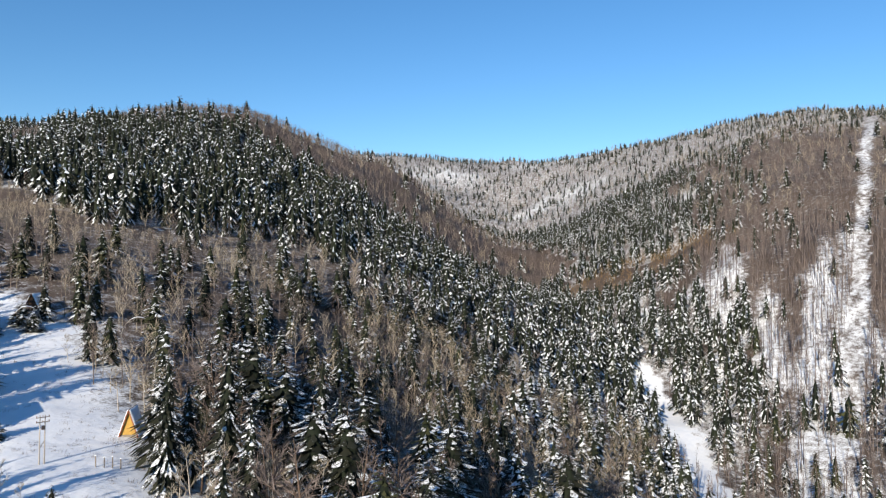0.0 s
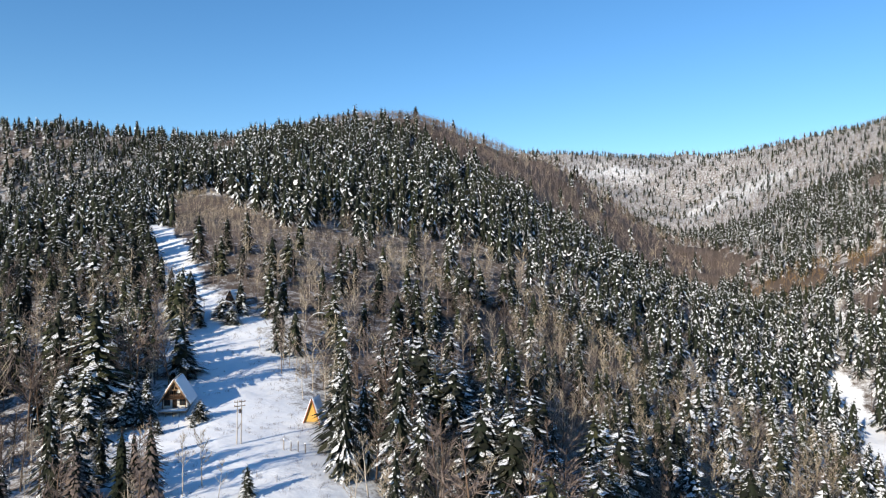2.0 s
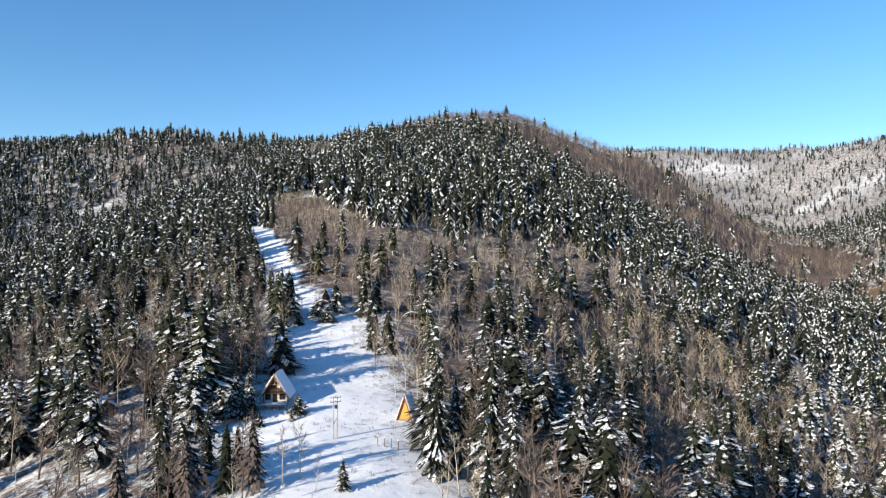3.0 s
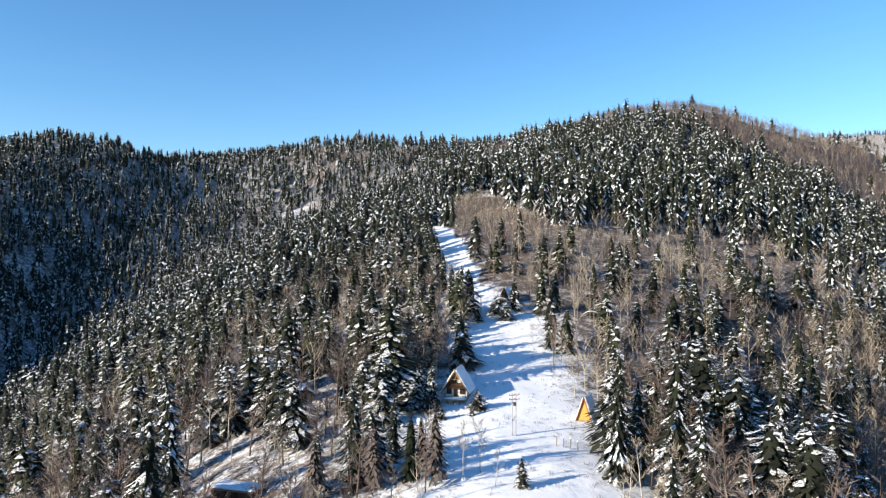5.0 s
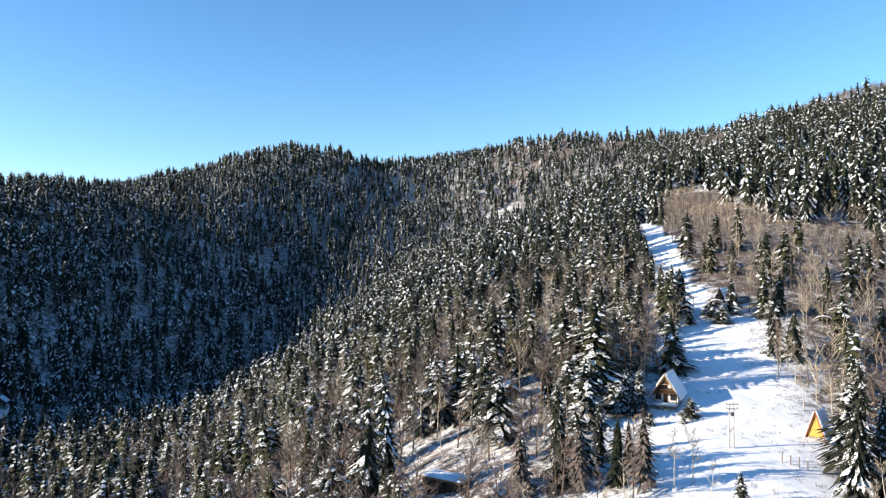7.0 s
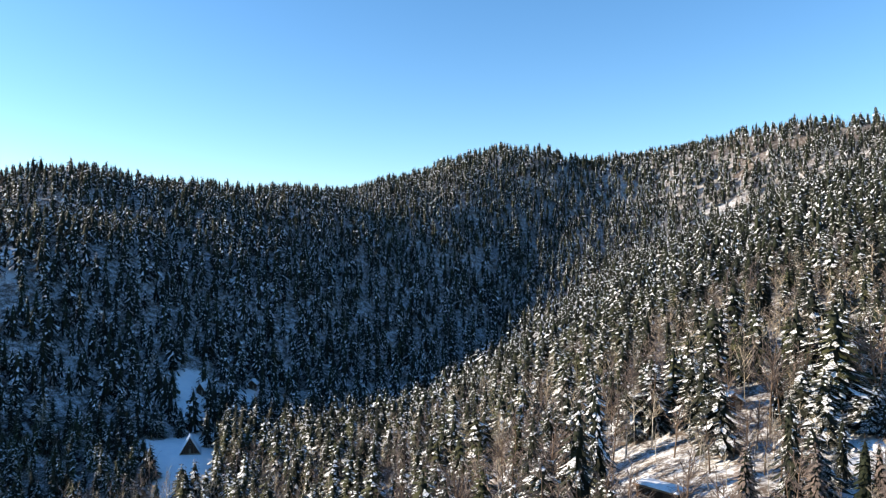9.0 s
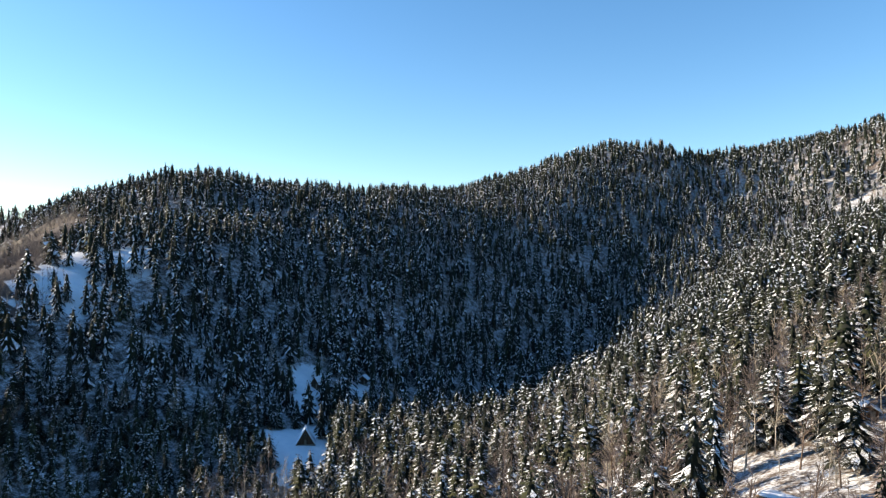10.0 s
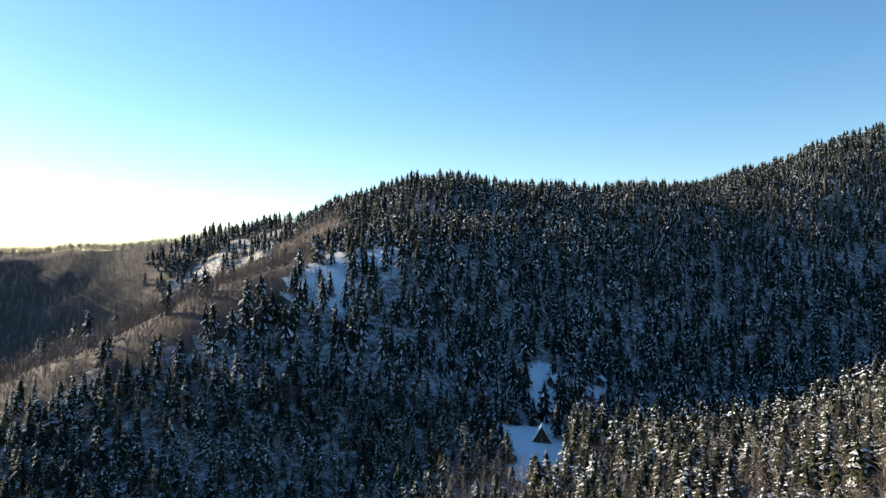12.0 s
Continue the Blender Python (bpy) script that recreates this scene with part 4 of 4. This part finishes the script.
def chalet():
    """The steep-roofed house beside the run: white ground floor, dark timber gable, snow on the roof."""
    t = thing("chalet", "steep-roofed chalet with white walls, dark timber gable and snowy roof", "house")
    hw, deep, wall, apex = 2.5, 7.0, 2.0, 6.4
    part("base", mesh("base", STONE, lambda bm: box(bm, -hw - 0.1, hw + 0.1, -0.1, deep + 0.1, -1.6, 0.25)), t, "rough stone base")
    part("wall", mesh("wall", PLASTER, lambda bm: box(bm, -hw, hw, 0, deep, 0.25, wall + 0.25)), t, "white plastered ground floor")
    part("gable_wall", mesh("gable_wall", DARK_WOOD, lambda bm: prism(bm, [(-hw, wall + 0.25), (hw, wall + 0.25), (0, apex - 0.2)], 0.02, deep - 0.02)), t, "dark timber gable")
    gable_boards(t, "board", hw, wall + 0.27, apex - 0.25, 0.0, DARK_WOOD, 18)
    # Roof planes run down past the walls.
    out, eave, front, back = 3.35, 1.15, -1.5, deep + 0.6
    for sgn in (-1, 1):
        n = Vector((apex - eave, 0, out)).normalized() * 0.12
        outline = [(0, apex), (sgn * out, eave), (sgn * out + sgn * n.x, eave + n.z), (0, apex + 0.16)]
        part("roof", mesh("roof", SHEET, lambda bm: prism(bm, outline, front, back)), t, "dark sheet roof")
        part("roof_snow", snow_slab("roof_snow", [(sgn * 0.02 + sgn * n.x, front, apex + n.z + 0.02), (sgn * out + sgn * n.x, front, eave + n.z), (sgn * out + sgn * n.x, back, eave + n.z), (sgn * 0.02 + sgn * n.x, back, apex + n.z + 0.02)], 0.26, 5 + sgn), t, "thick snow on the roof")
        part("barge_board", mesh("barge_board", PALE_WOOD, lambda bm: bar(bm, (0, front - 0.03, apex - 0.08), (sgn * out, front - 0.03, eave - 0.02), 0.22, 0.05)), t, "brown barge board")
    # Timber truss in the gable's tip.
    for p, q in (((-1.25, -0.95, 4.25), (1.25, -0.95, 4.25)), ((0, -0.95, 4.25), (0, -0.95, 6.1)), ((-0.95, -0.95, 4.3), (0.0, -0.95, 5.5)), ((0.95, -0.95, 4.3), (0.0, -0.95, 5.5)), ((-0.7, -0.95, 5.35), (0.7, -0.95, 5.35))):
        part("truss_beam", mesh("truss_beam", PALE_WOOD, lambda bm: bar(bm, p, q, 0.14, 0.12)), t, "brown timber truss")
    # Balcony.
    part("balcony_floor", mesh("balcony_floor", DARK_WOOD, lambda bm: box(bm, -hw, hw, -1.0, -0.05, wall + 0.22, wall + 0.36)), t)
    part("balcony_rail", mesh("balcony_rail", DARK_WOOD, lambda bm: box(bm, -hw, hw, -1.02, -0.94, wall + 1.12, wall + 1.24)), t)
    for k in range(15):
        x = -hw + 0.1 + k * (2 * hw - 0.2) / 14
        part("baluster", mesh("baluster", DARK_WOOD, lambda bm: box(bm, x - 0.05, x + 0.05, -1.0, -0.96, wall + 0.36, wall + 1.12)), t)
    for x in (-hw + 0.1, hw - 0.1):
        part("post", mesh("post", DARK_WOOD, lambda bm: box(bm, x - 0.08, x + 0.08, -1.0, -0.86, 0.2, wall + 0.22)), t)
    for x in (-1.65, 1.55):
        window(t, x, -0.01, 0.75, 1.25, 1.4, DARK_WOOD)
    window(t, -0.7, -0.06, wall + 0.5, 0.8, 1.6, PALE_WOOD)
    window(t, 0.6, -0.06, wall + 0.75, 1.0, 1.1, PALE_WOOD)
    door = part("door", mesh("door", DARK_WOOD, lambda bm: box(bm, -0.55, 0.4, -0.06, 0.03, 0.27, 2.2)), t, "dark wooden door")
    part("handle", mesh("handle", STEEL, lambda bm: box(bm, 0.2, 0.32, -0.12, -0.06, 1.2, 1.24)), door)
    # Terrace with snow in front.
    part("terrace", mesh("terrace", GREY_WOOD, lambda bm: box(bm, -hw - 0.4, hw + 0.3, -2.6, -0.12, -0.25, 0.05)), t)
    part("terrace_snow", snow_slab("terrace_snow", [(-hw - 0.35, -2.55, 0.05), (hw + 0.25, -2.55, 0.05), (hw + 0.25, -0.2, 0.05), (-hw - 0.35, -0.2, 0.05)], 0.22, 31), t, "snow on the terrace")
    for k in range(5):
        x = -hw - 0.3 + k * (2 * hw + 0.5) / 4
        part("pile", mesh("pile", GREY_WOOD, lambda bm: box(bm, x - 0.07, x + 0.07, -2.5, -2.36, -2.2, -0.25)), t)
    # Dish.

    def dish(bm):
        rings = []
        for k in range(5):
            a = k / 4 * 0.9
            rings.append([bm.verts.new((0.95 + 0.42 * math.sin(a) / math.sin(0.9) * math.cos(s * 0.5236), -1.15 + 0.12 * (1 - math.cos(a)) * -2.2, 3.95 + 0.42 * math.sin(a) / math.sin(0.9) * math.sin(s * 0.5236))) for s in range(12)] if k else [bm.verts.new((0.95, -1.15, 3.95))])
        for k in range(1, 5):
            for s in range(12):
                q = (s + 1) % 12
                bm.faces.new((rings[0][0], rings[1][s], rings[1][q]) if k == 1 else (rings[k - 1][s], rings[k][s], rings[k][q], rings[k - 1][q]))
        bmesh.ops.solidify(bm, geom=bm.faces[:], thickness=0.02)
    dish_ob = part("satellite_dish", mesh("satellite_dish", DISH_WHITE, dish), t, "white satellite dish")
    part("arm", mesh("arm", STEEL, lambda bm: bar(bm, (0.95, -0.95, 3.95), (0.95, -1.16, 3.95), 0.05, 0.05)), dish_ob)
    z = float(height(8, 140)) + 0.5
    t.matrix_basis = pose(7.8, 138.5, z, 0, 0, -14) @ Matrix.Diagonal((0.85, 0.85, 0.86, 1))


def a_frame(name, label, x, y, turn, half, apex, deep, face_mat, trim_mat, face_label, snow=0.25, sink=0.3, openings=True):
    """A small cabin whose roof reaches the ground."""
    t = thing(name, label, "cabin")
    part("floor_frame", mesh("floor_frame", GREY_WOOD, lambda bm: box(bm, -half - 0.1, half + 0.1, -0.1, deep + 0.1, -1.2, 0.1)), t)
    part("body", mesh("body", face_mat, lambda bm: prism(bm, [(-half, 0.1), (half, 0.1), (0, apex - 0.1)], 0.05, deep - 0.05)), t, face_label)
    gable_boards(t, "board", half, 0.12, apex - 0.12, 0.04, face_mat, max(8, int(half * 5)), 0.05)
    k = half / apex
    for sgn in (-1, 1):
        n = Vector((apex, 0, half)).normalized() * 0.08
        e = half + 0.3
        outline = [(0, apex), (sgn * e, apex - e / k + 0.0), (sgn * (e + n.x), apex - e / k + n.z), (0, apex + 0.12)]
        part("roof", mesh("roof", SHEET, lambda bm: prism(bm, outline, -0.35, deep + 0.3)), t, "dark roof plane")
        part("barge_board", mesh("barge_board", trim_mat, lambda bm: bar(bm, (0, -0.38, apex - 0.02), (sgn * e, -0.38, apex - e / k), 0.2, 0.05)), t)
        if snow:
            part("roof_snow", snow_slab("roof_snow", [(sgn * n.x, -0.35, apex + n.z), (sgn * (e * 0.96 + n.x), -0.35, apex - e * 0.96 / k + n.z), (sgn * (e * 0.96 + n.x), deep + 0.3, apex - e * 0.96 / k + n.z), (sgn * n.x, deep + 0.3, apex + n.z)], snow, 50 + sgn, 8, 8), t, "snow on the roof")
    if openings:
        part("door", mesh("door", trim_mat, lambda bm: box(bm, -0.4, 0.4, -0.05, 0.0, 0.12, min(1.9, apex * 0.42))), t)
        window(t, 0, -0.015, apex * 0.52, min(0.9, half * 0.5), apex * 0.14, trim_mat)
    t.matrix_basis = pose(x, y, float(height(x, y)) + sink, 0, 0, -turn)
    return t


def gable_cabin(name, label, x, y, turn, half, wall, apex, deep, mat, sink=0.3):
    """A small cabin with walls and a pitched, snowy roof."""
    t = thing(name, label, "cabin")
    part("base", mesh("base", STONE, lambda bm: box(bm, -half - 0.05, half + 0.05, -0.05, deep + 0.05, -1.5, 0.15)), t)
    part("wall", mesh("wall", mat, lambda bm: prism(bm, [(-half, 0.15), (half, 0.15), (half, wall), (0, apex), (-half, wall)], 0, deep)), t)
    gable_boards(t, "board", half, wall, apex - 0.05, 0.0, mat, int(half * 5), 0.04)
    s = (apex - wall) / half
    for sgn in (-1, 1):
        e = half + 0.5
        outline = [(0, apex + 0.03), (sgn * e, apex - e * s + 0.03), (sgn * e, apex - e * s + 0.17), (0, apex + 0.19)]
        part("roof", mesh("roof", SHEET, lambda bm: prism(bm, outline, -0.5, deep + 0.4)), t, "dark roof plane")
        part("roof_snow", snow_slab("roof_snow", [(0, -0.5, apex + 0.19), (sgn * e, -0.5, apex - e * s + 0.17), (sgn * e, deep + 0.4, apex - e * s + 0.17), (0, deep + 0.4, apex + 0.19)], 0.35, 70 + sgn, 8, 8), t, "thick snow on the roof")
    window(t, -half * 0.4, -0.02, 0.9, 0.8, 0.9, GREY_WOOD)
    part("door", mesh("door", GREY_WOOD, lambda bm: box(bm, half * 0.2, half * 0.2 + 0.85, -0.05, 0.0, 0.16, 2.1)), t)
    t.matrix_basis = pose(x, y, float(height(x, y)) + sink, 0, 0, -turn)
    return t


def round_pole(parent, name, x, y, z0, z1, r0, r1, mat, label=""):
    v, f = tube([(x, y, z0), (x, y, (z0 + z1) / 2), (x, y, z1)], [r0, (r0 + r1) / 2, r1], 8)
    v = np.concatenate([v, [[x, y, z1]]])
    top = len(v) - 1
    f = np.concatenate([f, [(16 + s, 16 + (s + 1) % 8, top) for s in range(8)]])
    return part(name, mesh_of(name, v, f, [mat]), parent, label)


def twin_pole():
    t = thing("power_pole", "twin wooden power pole with crossarms on the snow", "pole", "power poles")
    for x in (-0.35, 0.35):
        round_pole(t, "pole", x, 0, -1.0, 7.2, 0.1, 0.07, POLE_WOOD)
    for z in (6.2, 6.9):
        arm = part("crossarm", mesh("crossarm", GREY_WOOD, lambda bm: box(bm, -0.95, 0.95, -0.18, -0.08, z - 0.06, z + 0.06), 0.01), t)
        for x in (-0.85, 0.0, 0.85):
            round_pole(arm, "insulator", x, -0.13, z + 0.06, z + 0.26, 0.06, 0.045, PORCELAIN)
    part("brace", mesh("brace", GREY_WOOD, lambda bm: bar(bm, (-0.35, 0, 2.4), (0.35, 0, 3.4), 0.08, 0.06)), t)
    part("fuse_box", mesh("fuse_box", SHEET, lambda bm: box(bm, -0.2, 0.2, -0.36, -0.14, 5.1, 5.7), 0.02), t)
    t.matrix_basis = pose(16.5, 118.5, float(height(16.5, 118.5)), 0, 0.6, 12)


def single_pole(x, y, tall):
    t = thing("power_pole", "single weathered power pole beside the snowy run", "pole", "power poles")
    round_pole(t, "pole", 0, 0, -1.0, tall, 0.13, 0.09, POLE_WOOD)
    arm = part("crossarm", mesh("crossarm", GREY_WOOD, lambda bm: box(bm, -0.8, 0.8, -0.17, -0.09, tall - 0.5, tall - 0.38), 0.01), t)
    for px in (-0.7, 0.0, 0.7):
        round_pole(arm, "insulator", px, -0.13, tall - 0.38, tall - 0.18, 0.06, 0.045, PORCELAIN)
    t.matrix_basis = pose(x, y, float(height(x, y)), 1, 0, 10)


def fence_posts():
    for k in range(4):
        x, y = 23.2 + k * 1.05, 115.4 - 0.55 * k
        t = thing("fence_post", "short weathered post capped with snow", "post", "posts below the yellow hut")
        tall = 1.7 - 0.15 * (k % 2)
        round_pole(t, "post", 0, 0, -0.4, tall, 0.09, 0.08, GREY_WOOD)
        part("cap", snow_slab("cap", [(-0.13, -0.13, tall), (0.13, -0.13, tall), (0.13, 0.13, tall), (-0.13, 0.13, tall)], 0.14, 90 + k, 4, 4), t, "snow cap")
        t.matrix_basis = pose(x, y, float(height(x, y)), 2 - k, k - 1, 20 * k)


def woodshed():
    """The long low shed whose flat roof carries snow."""
    t = thing("woodshed", "long low brown woodshed with a flat snowy roof", "shed")
    part("wall", mesh("wall", DARK_WOOD, lambda bm: box(bm, -3.6, 3.6, 0.3, 3.6, -0.8, 2.0)), t)
    for k in range(24):
        part("board", mesh("board", DARK_WOOD, lambda bm: box(bm, -3.6 + k * 0.3 + 0.012, -3.6 + (k + 1) * 0.3 - 0.012, 0.25, 0.298, -0.6, 1.95)), t)
    part("fascia", mesh("fascia", PALE_WOOD, lambda bm: box(bm, -3.95, 3.95, -0.05, 0.02, 1.98, 2.26)), t, "brown fascia board")
    part("roof", mesh("roof", SHEET, lambda bm: box(bm, -3.9, 3.9, 0.03, 4.0, 2.02, 2.2)), t)
    part("roof_snow", snow_slab("roof_snow", [(-3.85, 0.05, 2.2), (3.85, 0.05, 2.2), (3.85, 3.95, 2.2), (-3.85, 3.95, 2.2)], 0.32, 41), t, "snow on the flat roof")
    t.matrix_basis = pose(-28.5, 108.5, float(height(-28.5, 110)) + 0.1, 0, 0, -18)


def heap(name, label, category, x, y, rx, ry, tall, mat, seed):
    """A low rounded heap with an uneven outline."""
    r = np.random.RandomState(seed)
    v, f = [], []
    n, m = 16, 6
    ph = r.uniform(0, 6.28, 4)
    for k in range(m):
        a = k / (m - 1) * 1.5708
        for s in range(n):
            t = 6.28318 * s / n
            w = 1 + 0.16 * math.sin(2 * t + ph[0]) + 0.1 * math.sin(3 * t + ph[1]) + r.normal(0, 0.03)
            v.append((rx * math.cos(a) * w * math.cos(t), ry * math.cos(a) * w * math.sin(t), tall * math.sin(a) - 0.25 + 0.05 * r.normal()))
        if k:
            for s in range(n):
                q = (s + 1) % n
                o = (k - 1) * n
                f += [(o + s, o + q, o + n + q), (o + s, o + n + q, o + n + s)]
    me = mesh_of(name, np.array(v), np.array(f), [mat])
    me.polygons.foreach_set("use_smooth", np.ones(len(f), bool))
    ob = tagged(new(name, me), label, category)
    ob.matrix_basis = pose(x, y, float(height(x, y)), 0, 0, seed * 37)
    return ob


chalet()
a_frame("hut", "small yellow A-frame hut with snow on its roof", 31.0, 128.5, 30, 1.5, 4.4, 4.0, YELLOW_WOOD, RED_WOOD, "yellow stained boards", openings=False)
a_frame("cabin", "dark A-frame cabin among snowy spruces beside the run", 27.0, 214.0, 25, 2.2, 5.0, 6.0, DARK_WOOD, DARK_WOOD, "dark boards", 0.3)
a_frame("cabin", "brown A-frame cabin in a shaded snowy yard", -221.0, 176.5, -50, 3.6, 6.1, 7.5, DARK_WOOD, GREY_WOOD, "brown boards", 0.25)
gable_cabin("cabin", "small dark cabin with a snowy pitched roof in the shade", -283.5, 232.5, -15, 2.3, 2.5, 5.6, 7.0, DARK_WOOD)
gable_cabin("cabin", "small shaded cabin half hidden by spruces under thick snow", -284.0, 266.5, -35, 2.6, 2.4, 4.6, 6.0, DARK_WOOD)
gable_cabin("garden_shed", "small brown shed with a snowy roof among birches", -23.5, 148.5, -20, 1.7, 2.0, 3.2, 3.2, DARK_WOOD)
twin_pole()
single_pole(18.5, 201.0, 7.0)
single_pole(7.5, 393.0, 8.5)
fence_posts()
woodshed()
# a low rounded heap in pale blue
heap("blue_heap", "low pale blue heap beside the woodshed", "tarpaulin", -17.5, 104.5, 1.9, 1.5, 1.5, PALE_BLUE, 3)


def grass_tufts():
    """Dry stalks that stick out of the snow on the run and the yard."""
    r = np.random.RandomState(77)
    x, y, r = scatter(1.7, 84, 210, -22, 16, 778)
    patch = waves(x, y, 14, 31) + 0.6 * waves(x, y, 5, 32)
    on_meadow = inside(x, y, LOWER_MEADOW, 0.4) > 0
    keep = ((inside(x, y, SKI_RUN, 0.4) > -0.6) & (patch > 0.3 - 0.08 * np.clip(x - 15, 0, 12)) | on_meadow & (patch > -0.2)) & (r.uniform(size=len(x)) < 0.7)
    x, y = x[keep], y[keep]
    tufts = []
    for k in range(4):
        parts = []
        for j in range(16):
            a = r.uniform(0, 6.28)
            p = np.array([r.normal(0, 0.3), r.normal(0, 0.3), 0.0])
            parts.append(sliver(p, p + np.array([math.cos(a) * 0.25, math.sin(a) * 0.25, r.uniform(0.5, 1.0)]), 0.025, r))
        tufts.append(plain(join(parts)))
    stuff("dry_grass", "dry brown grass stalks sticking out of the snow", "grass", grow((x, y), tufts, r, 0.5, 1.1), [TWIGS_BROWN])


grass_tufts()


def bent_birch(x, y, tall, reach, turn, seed):
    """A birch bowed to the ground side by the snow on it."""
    r = np.random.RandomState(seed)
    t = thing("birch_tree", "birch bent over in an arch by snow", "tree", "bent birches beside the run")
    pts = [(reach * (1 - math.cos(a)) * 0.5, 0.1 * math.sin(3 * a), tall * math.sin(min(a, 2.35)) ** 0.8) for a in np.linspace(0, 2.35, 10)]
    v, f = tube([(0, 0, -0.4)] + pts[1:], np.linspace(0.10, 0.035, 10), 6)
    part("trunk", mesh_of("trunk", v, f, [PALE_BARK]), t)
    top = [(p[0], p[1], p[2] + 0.07) for p in pts[4:]]
    v, f = tube(top, [0.04, 0.1, 0.13, 0.13, 0.1, 0.03], 6)
    part("snow", mesh_of("snow", v, f, [ROOF_SNOW]), t, "snow along the arch")
    twigs = []
    for k in range(70):
        i = r.randint(4, 10)
        p = np.array(pts[i]) + r.normal(0, 0.05, 3)
        twigs.append(sliver(p, p + np.array([r.normal(0, 0.4), r.normal(0, 0.45), -r.uniform(0.5, 1.7)]), 0.022, r))
    part("crown", mesh_of("crown", *join(twigs), [TWIGS_GREY]), t)
    t.matrix_basis = pose(x, y, float(height(x, y)), 0, 0, turn)


bent_birch(43.0, 187.0, 6.3, 8.5, 10, 1)
bent_birch(27.5, 200.0, 5.5, 6.5, 170, 2)
bent_birch(8.0, 184.0, 6.5, 5.0, 5, 3)
bent_birch(8.2, 184.4, 6.2, 5.5, 175, 4)
bent_birch(36.0, 118.0, 4.5, 5.0, 200, 5)
